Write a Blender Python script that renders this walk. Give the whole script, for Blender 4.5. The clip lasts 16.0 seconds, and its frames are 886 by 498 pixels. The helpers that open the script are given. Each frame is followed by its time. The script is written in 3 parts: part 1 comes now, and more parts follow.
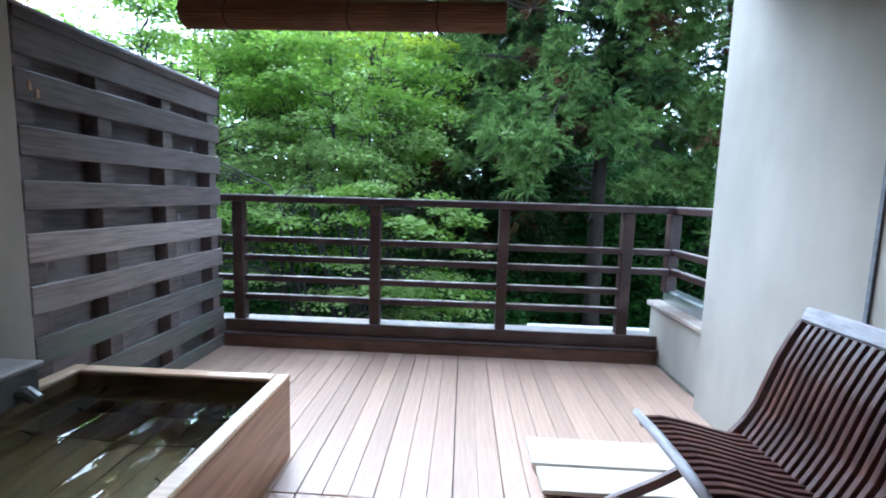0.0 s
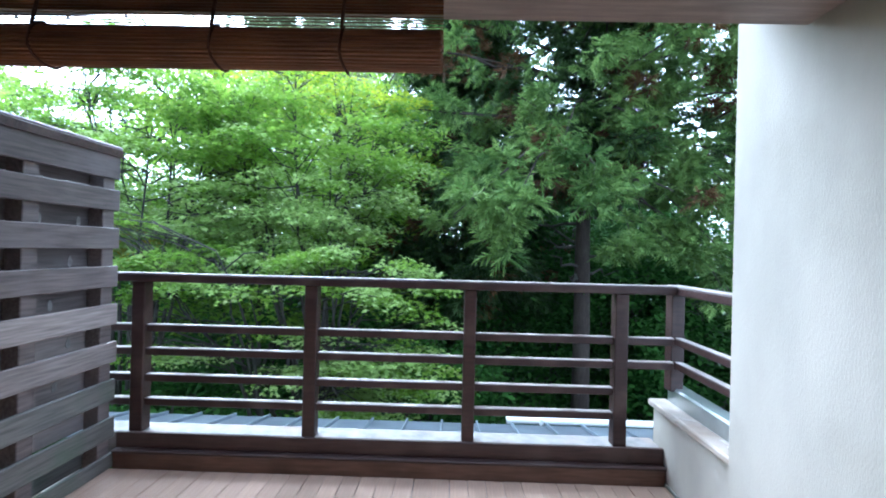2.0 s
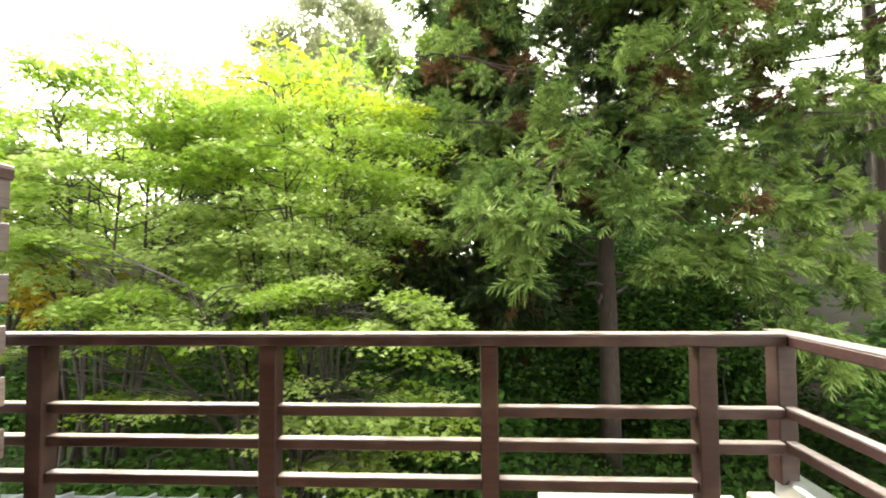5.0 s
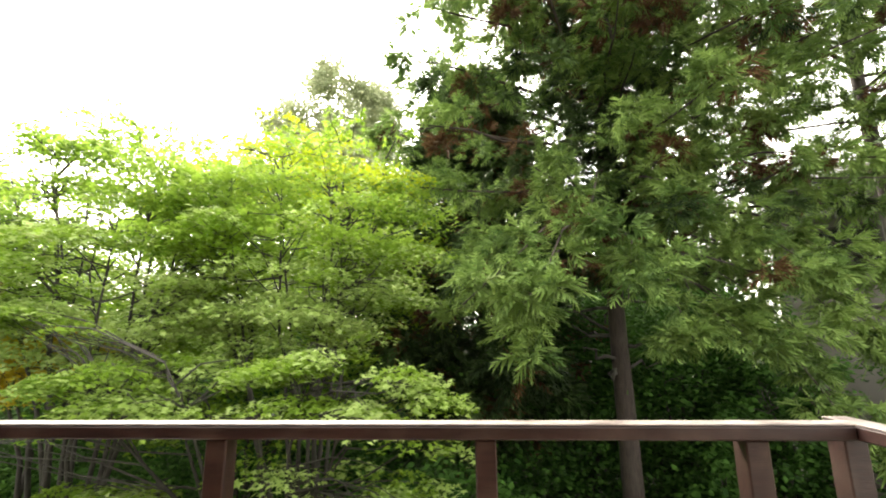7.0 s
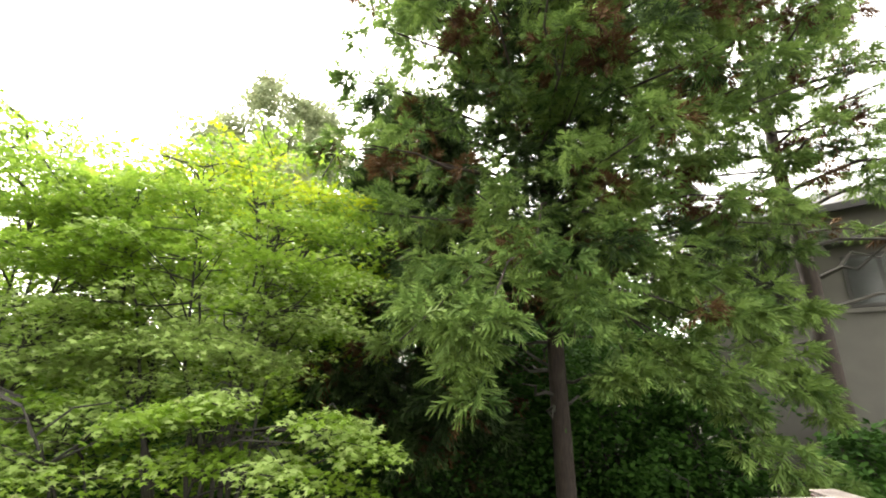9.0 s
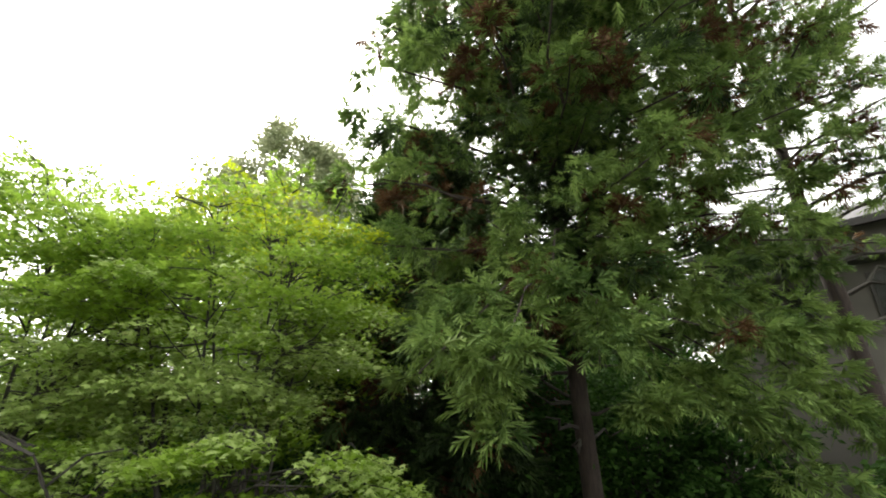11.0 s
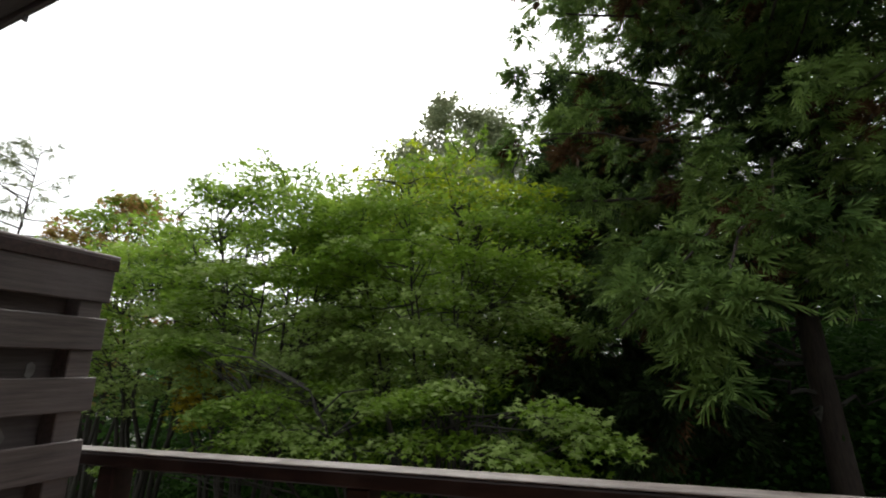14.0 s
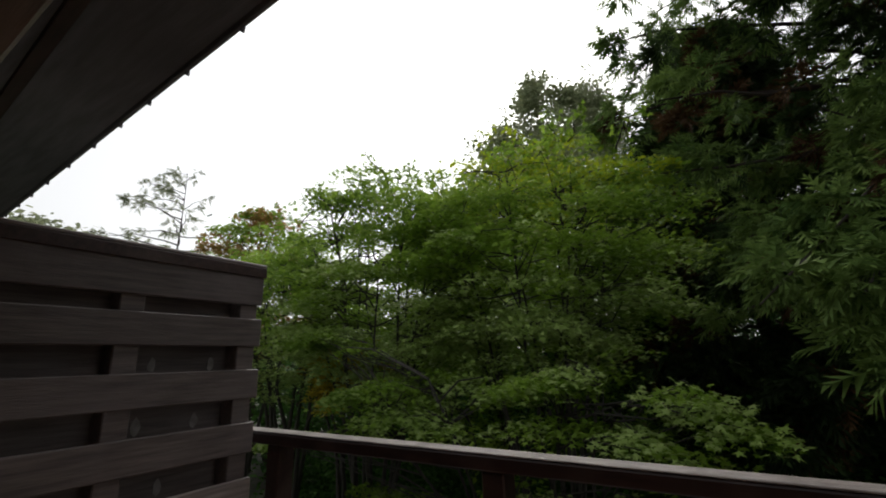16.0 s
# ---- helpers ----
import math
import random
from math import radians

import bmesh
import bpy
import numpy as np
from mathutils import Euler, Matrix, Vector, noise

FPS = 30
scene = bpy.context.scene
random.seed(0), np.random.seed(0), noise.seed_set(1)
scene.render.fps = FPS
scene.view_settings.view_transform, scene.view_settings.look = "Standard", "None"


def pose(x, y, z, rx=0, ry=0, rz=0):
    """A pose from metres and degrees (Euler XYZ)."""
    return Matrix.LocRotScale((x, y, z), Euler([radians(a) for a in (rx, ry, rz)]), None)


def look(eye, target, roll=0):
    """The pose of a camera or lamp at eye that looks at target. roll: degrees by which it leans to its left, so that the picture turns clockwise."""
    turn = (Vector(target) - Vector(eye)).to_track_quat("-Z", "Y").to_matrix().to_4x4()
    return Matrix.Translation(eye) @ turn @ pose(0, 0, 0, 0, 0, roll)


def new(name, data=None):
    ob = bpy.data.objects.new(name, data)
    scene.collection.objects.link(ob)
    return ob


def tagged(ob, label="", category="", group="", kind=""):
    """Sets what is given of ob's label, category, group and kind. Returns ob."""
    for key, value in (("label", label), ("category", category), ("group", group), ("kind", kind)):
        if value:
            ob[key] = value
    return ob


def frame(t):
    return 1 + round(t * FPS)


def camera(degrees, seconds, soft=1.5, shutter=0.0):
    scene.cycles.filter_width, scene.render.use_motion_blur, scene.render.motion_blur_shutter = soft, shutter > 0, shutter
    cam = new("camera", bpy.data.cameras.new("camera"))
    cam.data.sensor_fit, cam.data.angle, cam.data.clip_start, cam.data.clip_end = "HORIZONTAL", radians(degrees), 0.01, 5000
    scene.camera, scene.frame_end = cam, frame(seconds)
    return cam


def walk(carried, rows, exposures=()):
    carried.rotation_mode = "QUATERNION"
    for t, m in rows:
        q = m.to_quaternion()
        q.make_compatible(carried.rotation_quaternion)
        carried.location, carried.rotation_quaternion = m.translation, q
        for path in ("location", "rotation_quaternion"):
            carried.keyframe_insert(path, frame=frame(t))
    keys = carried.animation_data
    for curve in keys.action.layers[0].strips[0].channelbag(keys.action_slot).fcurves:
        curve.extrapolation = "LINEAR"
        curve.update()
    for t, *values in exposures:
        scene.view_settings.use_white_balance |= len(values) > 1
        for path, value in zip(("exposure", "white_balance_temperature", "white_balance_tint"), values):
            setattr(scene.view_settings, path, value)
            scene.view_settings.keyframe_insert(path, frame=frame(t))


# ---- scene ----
cam = camera(90.4, 16.0, soft=1.9)
PATH = [
    (0, (0.338, -0.642, 1.235), (0.25, 1.342, 1.001), 1.7),
    (0.5, (0.335, -0.593, 1.3), (0.252, 1.398, 1.126), 1.6),
    (1, (0.361, -0.424, 1.386), (0.273, 1.572, 1.288), 2.0),
    (1.5, (0.417, -0.151, 1.363), (0.335, 1.847, 1.351), 2.7),
    (2, (0.523, 0.003, 1.403), (0.487, 2.003, 1.407), 1.4),
    (2.5, (0.553, 0.211, 1.45), (0.502, 2.21, 1.475), 0.5),
    (3, (0.568, 0.406, 1.44), (0.479, 2.404, 1.461), 0.2),
    (5.5, (0.536, 0.853, 1.524), (0.445, 2.847, 1.651), -0.5),
    (6, (0.568, 0.936, 1.522), (0.466, 2.911, 1.819), -0.5),
    (6.5, (0.581, 0.985, 1.523), (0.469, 2.948, 1.892), -0.6),
    (7, (0.604, 1.055, 1.518), (0.492, 3.013, 1.915), -0.6),
    (7.5, (0.626, 1.164, 1.561), (0.587, 3.111, 2.015), -0.5),
    (8, (0.608, 1.269, 1.594), (0.715, 3.211, 2.06), -0.5),
    (8.5, (0.617, 1.354, 1.601), (0.773, 3.291, 2.073), -0.3),
    (9, (0.606, 1.405, 1.602), (0.763, 3.33, 2.12), -0.1),
    (11.5, (0.532, 1.496, 1.559), (0.635, 3.376, 2.234), -2.3),
    (12, (0.47, 1.507, 1.551), (0.501, 3.42, 2.133), -1.4),
    (12.5, (0.412, 1.451, 1.547), (0.187, 3.366, 2.079), -0.7),
    (13, (0.421, 1.431, 1.537), (-0.022, 3.306, 2.071), -0.7),
    (13.5, (0.434, 1.424, 1.53), (-0.129, 3.268, 2.062), -0.8),
    (14, (0.401, 1.431, 1.506), (-0.237, 3.252, 2.033), -0.6),
    (14.5, (0.393, 1.44, 1.529), (-0.319, 3.241, 2.031), -1.1),
    (15, (0.343, 1.438, 1.53), (-0.459, 3.204, 2.017), -1.5),
    (15.5, (0.378, 1.435, 1.518), (-0.563, 3.132, 2.003), -1.6),
    (16, (0.366, 1.376, 1.511), (-0.677, 3.012, 1.997), -1.6),
]
EXPOSURES = [(0, 2.85, 4650, 4), (1.5, 3.1, 4700, 4), (3.2, 3.15, 4750, 4), (5.3, 3.5, 7500, 8), (7.0, 3.15, 7300, 8), (8.5, 3.0, 7100, 8), (9.0, 2.95, 7100, 8), (11.5, 2.05, 6900, 8), (12.0, 2.1, 6900, 8), (13, 1.2, 6600, 9), (14.5, 0.65, 6500, 9), (16, 0.1, 6500, 10)]
walk(cam, [(t, look(eye, target, roll)) for t, eye, target, roll in PATH], EXPOSURES)

# ---- world and light: a bright overcast sky ----
world = bpy.data.worlds.new("world")
scene.world = world
world.use_nodes = True
wn, wl = world.node_tree.nodes, world.node_tree.links
sky = wn.new("ShaderNodeTexSky")
sky.sky_type = "NISHITA"
sky.sun_disc = False
sky.sun_elevation, sky.sun_rotation = radians(47), radians(-25)
sky.air_density, sky.dust_density = 1.5, 3.0
grey = wn.new("ShaderNodeHueSaturation")
grey.inputs["Saturation"].default_value = 0.12
wl.new(sky.outputs[0], grey.inputs["Color"])
wl.new(grey.outputs[0], wn["Background"].inputs["Color"])
wn["Background"].inputs["Strength"].default_value = 0.15
sun_data = bpy.data.lights.new("sun", "SUN")
sun_data.energy, sun_data.angle, sun_data.color = 0.8, radians(45), (1.0, 0.96, 0.9)
sun = new("sun", sun_data)
sun.matrix_world = look((-8, 17, 20), (0, 0, 0))


# ---- materials ----
def material(name, colour, rough=0.6, vary=0.25, scale=6.0, grain=(1, 1, 1), bump=0.15, bump_scale=40.0, stain=None,
             stain_scale=1.5, metal=0.0, spec=0.5, per_object=0.0, hue=0.0, wet=0.0, stain_at=0.5):
    m = bpy.data.materials.new(name)
    m.use_nodes = True
    n, l = m.node_tree.nodes, m.node_tree.links
    b = n["Principled BSDF"]
    b.inputs["Roughness"].default_value = rough
    b.inputs["Metallic"].default_value = metal
    b.inputs["Specular IOR Level"].default_value = spec
    co = n.new("ShaderNodeTexCoord")
    mp = n.new("ShaderNodeMapping")
    mp.inputs["Scale"].default_value = grain
    l.new(co.outputs["Object"], mp.inputs["Vector"])
    n1 = n.new("ShaderNodeTexNoise")
    n1.inputs["Scale"].default_value, n1.inputs["Detail"].default_value = scale, 8
    l.new(mp.outputs[0], n1.inputs["Vector"])
    r1 = n.new("ShaderNodeMapRange")
    r1.inputs["From Min"].default_value, r1.inputs["From Max"].default_value = 0.3, 0.7
    r1.inputs["To Min"].default_value, r1.inputs["To Max"].default_value = 1 - vary, 1 + vary
    l.new(n1.outputs["Fac"], r1.inputs["Value"])
    hs = n.new("ShaderNodeHueSaturation")
    hs.inputs["Color"].default_value = (*colour, 1)
    value = r1.outputs[0]
    if per_object:
        oi = n.new("ShaderNodeObjectInfo")
        r2 = n.new("ShaderNodeMapRange")
        r2.inputs["To Min"].default_value, r2.inputs["To Max"].default_value = 1 - per_object, 1 + per_object
        l.new(oi.outputs["Random"], r2.inputs["Value"])
        mu = n.new("ShaderNodeMath")
        mu.operation = "MULTIPLY"
        l.new(value, mu.inputs[0])
        l.new(r2.outputs[0], mu.inputs[1])
        value = mu.outputs[0]
    l.new(value, hs.inputs["Value"])
    colour_out = hs.outputs[0]
    if stain:
        n2 = n.new("ShaderNodeTexNoise")
        n2.inputs["Scale"].default_value, n2.inputs["Detail"].default_value = stain_scale, 6
        l.new(co.outputs["Object"], n2.inputs["Vector"])
        r3 = n.new("ShaderNodeMapRange")
        r3.inputs["From Min"].default_value, r3.inputs["From Max"].default_value = stain_at, stain_at + 0.2
        r3.inputs["To Max"].default_value = stain[3]
        l.new(n2.outputs["Fac"], r3.inputs["Value"])
        mx = n.new("ShaderNodeMixRGB")
        mx.inputs["Color2"].default_value = (*stain[:3], 1)
        l.new(r3.outputs[0], mx.inputs["Fac"])
        l.new(colour_out, mx.inputs["Color1"])
        colour_out = mx.outputs[0]
        if wet:
            r4 = n.new("ShaderNodeMapRange")
            r4.inputs["To Min"].default_value, r4.inputs["To Max"].default_value = rough, wet
            l.new(r3.outputs[0], r4.inputs["Value"])
            l.new(r4.outputs[0], b.inputs["Roughness"])
    l.new(colour_out, b.inputs["Base Color"])
    if bump:
        n3 = n.new("ShaderNodeTexNoise")
        n3.inputs["Scale"].default_value, n3.inputs["Detail"].default_value = bump_scale, 5
        l.new(mp.outputs[0], n3.inputs["Vector"])
        bp = n.new("ShaderNodeBump")
        bp.inputs["Strength"].default_value, bp.inputs["Distance"].default_value = bump, 0.01
        l.new(n3.outputs["Fac"], bp.inputs["Height"])
        l.new(bp.outputs[0], b.inputs["Normal"])
    return m


def leaf_material(name, dark, light, through_light=0.35, rough=0.45, accent=None, accent_share=0.08):
    m = bpy.data.materials.new(name)
    m.use_nodes = True
    n, l = m.node_tree.nodes, m.node_tree.links
    b = n["Principled BSDF"]
    b.inputs["Roughness"].default_value = rough
    b.inputs["Specular IOR Level"].default_value = 0.12
    g = n.new("ShaderNodeNewGeometry")
    ramp = n.new("ShaderNodeValToRGB")
    e = ramp.color_ramp.elements
    e[0].color, e[1].color = (*dark, 1), (*light, 1)
    if accent:
        e[1].position = 1 - accent_share - 0.02
        x = e.new(1 - accent_share)
        x.color = (*accent, 1)
    co = n.new("ShaderNodeTexCoord")
    nz = n.new("ShaderNodeTexNoise")
    nz.inputs["Scale"].default_value, nz.inputs["Detail"].default_value = 1.3, 3
    l.new(co.outputs["Object"], nz.inputs["Vector"])
    mixer = n.new("ShaderNodeMath")
    mixer.operation = "MULTIPLY_ADD"
    mixer.inputs[1].default_value = 2.2
    sub = n.new("ShaderNodeMath")
    sub.operation = "MULTIPLY_ADD"
    sub.inputs[1].default_value, sub.inputs[2].default_value = 0.6, -0.95
    l.new(g.outputs["Random Per Island"], sub.inputs[0])
    l.new(nz.outputs["Fac"], mixer.inputs[0])
    l.new(sub.outputs[0], mixer.inputs[2])
    l.new(mixer.outputs[0], ramp.inputs["Fac"])
    l.new(ramp.outputs[0], b.inputs["Base Color"])
    tr = n.new("ShaderNodeBsdfTranslucent")
    l.new(ramp.outputs[0], tr.inputs["Color"])
    mx = n.new("ShaderNodeMixShader")
    mx.inputs[0].default_value = through_light
    l.new(b.outputs[0], mx.inputs[1])
    l.new(tr.outputs[0], mx.inputs[2])
    l.new(mx.outputs[0], n["Material Output"].inputs["Surface"])
    return m


DECK = material("deck_wood", (0.43, 0.295, 0.215), 0.34, 0.12, 5, (14, 0.8, 14), 0.25, 30, (0.33, 0.2, 0.15, 0.55), 1.6, per_object=0.12, wet=0.16)
STAINED = material("dark_stained_wood", (0.045, 0.022, 0.018), 0.5, 0.4, 5, (1, 12, 12), 0.3, 25, (0.11, 0.075, 0.06, 0.5), 3.0, per_object=0.15)
RAIL = material("red_brown_stained_rail", (0.032, 0.012, 0.0095), 0.5, 0.35, 5, (1, 10, 10), 0.2, 25, (0.12, 0.08, 0.065, 0.45), 4.0, per_object=0.1)
# worn wood, paled further for the sky reflected on the wet top
RAIL_TOP = material("worn_sheen_rail_top", (0.33, 0.29, 0.27), 0.3, 0.35, 8, (1, 10, 10), 0.3, 30, (0.07, 0.04, 0.03, 0.8), 5.0)
KICK = material("worn_kick_board", (0.15, 0.082, 0.058), 0.4, 0.35, 5, (1, 10, 10), 0.25, 25, (0.07, 0.035, 0.025, 0.7), 3.0)
SLAT = material("weathered_slat", (0.28, 0.232, 0.212), 0.55, 0.35, 5, (14, 0.9, 14), 0.35, 22, (0.32, 0.275, 0.265, 0.7), 2.5, per_object=0.25)
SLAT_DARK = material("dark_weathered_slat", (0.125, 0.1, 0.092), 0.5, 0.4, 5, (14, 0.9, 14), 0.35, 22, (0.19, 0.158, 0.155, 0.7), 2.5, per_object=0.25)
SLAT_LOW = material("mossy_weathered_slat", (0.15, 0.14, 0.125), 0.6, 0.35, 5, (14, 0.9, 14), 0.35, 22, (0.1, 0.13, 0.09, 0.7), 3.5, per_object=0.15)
STUCCO = material("white_stucco", (0.36, 0.325, 0.275), 0.85, 0.1, 2.2, (2, 2, 0.7), 0.14, 90, (0.275, 0.245, 0.2, 0.7), 1.6, stain_at=0.47)
CAP = material("wet_concrete_cap", (0.42, 0.36, 0.31), 0.3, 0.3, 8, (1, 1, 1), 0.25, 40, (0.22, 0.16, 0.12, 0.8), 4.0, wet=0.12)
FLASH = material("zinc_flashing", (0.52, 0.55, 0.55), 0.28, 0.2, 6, (1, 1, 1), 0.1, 20, (0.3, 0.31, 0.3, 0.6), 3.0, metal=0.8)
COPING = material("pale_weathered_coping", (0.26, 0.24, 0.225), 0.6, 0.3, 10, (1, 1, 1), 0.3, 50, (0.3, 0.2, 0.15, 0.6), 5.0)
ROOF = material("grey_sheet_roof", (0.23, 0.26, 0.29), 0.4, 0.12, 4, (1, 1, 1), 0.1, 20, (0.16, 0.18, 0.19, 0.6), 2.5, metal=0.2)
WHITE = material("white_painted_metal", (0.78, 0.78, 0.75), 0.45, 0.08, 6, (1, 1, 1), 0.05, 20, (0.5, 0.5, 0.46, 0.4), 4.0)
CYPRESS = material("cypress_wood", (0.5, 0.355, 0.225), 0.4, 0.18, 5, (1.2, 14, 14), 0.15, 20, (0.4, 0.22, 0.12, 0.6), 2.2, wet=0.2)
TUB_SIDE = material("aged_cypress_side", (0.4, 0.24, 0.145), 0.35, 0.25, 4, (12, 0.8, 12), 0.2, 20, (0.3, 0.16, 0.09, 0.6), 2.5, wet=0.15)
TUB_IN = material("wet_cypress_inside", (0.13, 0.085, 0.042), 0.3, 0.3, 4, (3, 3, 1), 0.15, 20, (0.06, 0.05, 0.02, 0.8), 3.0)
LID = material("bare_white_wood", (0.55, 0.49, 0.41), 0.55, 0.08, 4, (1, 14, 14), 0.1, 20, (0.6, 0.5, 0.4, 0.4), 3.0)
CHAIR = material("oiled_hardwood", (0.055, 0.016, 0.011), 0.42, 0.35, 6, (3, 10, 3), 0.2, 30, (0.13, 0.05, 0.035, 0.4), 4.0, per_object=0.15)
CHAIR_GREY = material("weathered_grey_hardwood", (0.30, 0.28, 0.29), 0.5, 0.3, 6, (10, 2, 10), 0.25, 30, (0.18, 0.14, 0.13, 0.6), 5.0)
BAMBOO = material("smoked_bamboo", (0.2, 0.085, 0.038), 0.42, 0.4, 8, (0.8, 20, 20), 0.35, 15, (0.09, 0.04, 0.02, 0.7), 3.0)
CORD = material("dark_cord", (0.06, 0.025, 0.015), 0.8, 0.2, 60)
BEAM = material("brown_beam", (0.22, 0.162, 0.132), 0.5, 0.25, 4, (1, 12, 12), 0.2, 20, (0.07, 0.045, 0.038, 0.6), 2.0)
SOFFIT = material("dark_soffit", (0.16, 0.165, 0.185), 0.6, 0.25, 4, (1, 10, 10), 0.15, 20, (0.12, 0.12, 0.13, 0.5), 1.5)
STONE = material("dark_wet_stone", (0.12, 0.12, 0.11), 0.35, 0.4, 9, (1, 1, 1), 0.6, 25, (0.22, 0.22, 0.2, 0.6), 5.0)
PLASTER = material("room_plaster", (0.62, 0.60, 0.56), 0.85, 0.05, 3)
BARK = material("red_brown_bark", (0.036, 0.025, 0.02), 0.85, 0.45, 5, (9, 9, 1.2), 0.8, 12, (0.06, 0.05, 0.04, 0.6), 3.0)
BARK_GREY = material("smooth_grey_bark", (0.038, 0.033, 0.027), 0.8, 0.35, 6, (4, 4, 1), 0.5, 15, (0.045, 0.048, 0.032, 0.7), 3.0)
SOIL = material("forest_soil", (0.025, 0.024, 0.015), 0.95, 0.5, 3, (1, 1, 1), 0.8, 8, (0.05, 0.08, 0.025, 0.8), 0.8)
# beige render set far darker, the surrounding trees' shade included in the colour
HOUSE = material("shaded_beige_render", (0.14, 0.13, 0.115), 0.9, 0.08, 2, (1, 1, 1), 0.1, 40, (0.12, 0.11, 0.095, 0.6), 0.8)
HOUSE_ROOF = material("dark_roof_sheet", (0.07, 0.065, 0.065), 0.6, 0.2, 4)
FRAME = material("dark_window_frame", (0.06, 0.055, 0.05), 0.5, 0.1, 8)
MARK = material("pale_scuff", (0.27, 0.25, 0.235), 0.8, 0.25, 30)
MAPLE = leaf_material("maple_leaf", (0.13, 0.23, 0.025), (0.33, 0.49, 0.07), 0.58, 0.42, (0.36, 0.42, 0.15), 0.05)
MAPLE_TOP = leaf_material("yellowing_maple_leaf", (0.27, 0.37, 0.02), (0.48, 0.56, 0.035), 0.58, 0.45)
# maple green paled for the skylight on top of the leaf layers
MAPLE_PALE = leaf_material("skylit_maple_leaf", (0.26, 0.38, 0.08), (0.48, 0.6, 0.22), 0.45, 0.35)
ORANGE = leaf_material("turning_leaf", (0.32, 0.27, 0.08), (0.48, 0.25, 0.11), 0.45, 0.5)
YELLOW = leaf_material("yellow_leaf", (0.40, 0.32, 0.03), (0.55, 0.42, 0.04), 0.5, 0.5)
# older inner needles, darkened as well for the shade inside the clumps
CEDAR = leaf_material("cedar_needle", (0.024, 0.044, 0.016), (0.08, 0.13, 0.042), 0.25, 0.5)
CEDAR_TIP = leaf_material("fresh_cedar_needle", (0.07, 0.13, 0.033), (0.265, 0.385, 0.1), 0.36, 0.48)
CEDAR_DRY = leaf_material("dry_cedar_needle", (0.07, 0.035, 0.02), (0.14, 0.08, 0.035), 0.2, 0.6)
# pale greyish green, with the haze of distance mixed into the leaf colour
FAR_LEAF = leaf_material("hazy_distant_leaf", (0.22, 0.26, 0.15), (0.42, 0.45, 0.27), 0.35, 0.8)
# leaf green taken very dark: the shade under the trees is in this colour
SHADE_LEAF = leaf_material("shaded_undergrowth_leaf", (0.018, 0.052, 0.010), (0.065, 0.15, 0.025), 0.3, 0.75)


def glass(name, colour, rough=0.0, ior=1.45):
    m = bpy.data.materials.new(name)
    m.use_nodes = True
    b = m.node_tree.nodes["Principled BSDF"]
    b.inputs["Base Color"].default_value = (*colour, 1)
    b.inputs["Roughness"].default_value, b.inputs["IOR"].default_value = rough, ior
    b.inputs["Transmission Weight"].default_value = 1.0
    return m


PANE = glass("window_glass", (0.85, 0.9, 0.9), 0.15)
WATER = glass("bath_water", (0.27, 0.27, 0.14), 0.01, 1.33)
wnt = WATER.node_tree
ripple, rbump = wnt.nodes.new("ShaderNodeTexNoise"), wnt.nodes.new("ShaderNodeBump")
ripple.inputs["Scale"].default_value, ripple.inputs["Detail"].default_value = 7, 3
rbump.inputs["Strength"].default_value, rbump.inputs["Distance"].default_value = 0.12, 0.01
wnt.links.new(ripple.outputs["Fac"], rbump.inputs["Height"])
wnt.links.new(rbump.outputs[0], wnt.nodes["Principled BSDF"].inputs["Normal"])


# ---- building blocks ----
def part(name, bm, mat, parent=None, label="", smooth=False):
    """Links a bmesh as one mesh object under a thing or a part."""
    me = bpy.data.meshes.new(name)
    bm.normal_update()
    bm.to_mesh(me)
    bm.free()
    me.materials.append(mat)
    if smooth:
        me.shade_smooth()
    ob = new(name, me)
    if parent:
        ob.parent = parent
    if label:
        tagged(ob, label)
    return ob


def thing(name, label, category, group="", kind="", at=(0, 0, 0)):
    ob = new(name)
    ob.location = at
    ob.empty_display_size = 0.1
    return tagged(ob, label, category, group, kind)


def box(x0, x1, y0, y1, z0, z1, bevel=0.004, bm=None, wobble=0.0, cuts=0):
    bm = bm or bmesh.new()
    made = bmesh.ops.create_cube(bm, size=1)["verts"]
    for v in made:
        v.co = Vector((x0 + (v.co.x + 0.5) * (x1 - x0), y0 + (v.co.y + 0.5) * (y1 - y0), z0 + (v.co.z + 0.5) * (z1 - z0)))
    edges = list({e for v in made for e in v.link_edges})
    if bevel:
        bmesh.ops.bevel(bm, geom=edges, offset=bevel, segments=1, affect="EDGES", profile=0.5)
    if wobble:
        for v in bm.verts:
            v.co += wobble * Vector(noise.noise_vector(v.co * 3.0))
    return bm


def bar(p, q, w, h, bevel=0.004, up=(0, 0, 1)):
    """A squared bar from p to q."""
    p, q = Vector(p), Vector(q)
    d = (q - p)
    bm = box(-w / 2, w / 2, 0, d.length, -h / 2, h / 2, bevel)
    y = d.normalized()
    x = y.cross(Vector(up)).normalized()
    z = x.cross(y)
    m = Matrix((x, y, z)).transposed().to_4x4()
    m.translation = p
    bm.transform(m)
    return bm


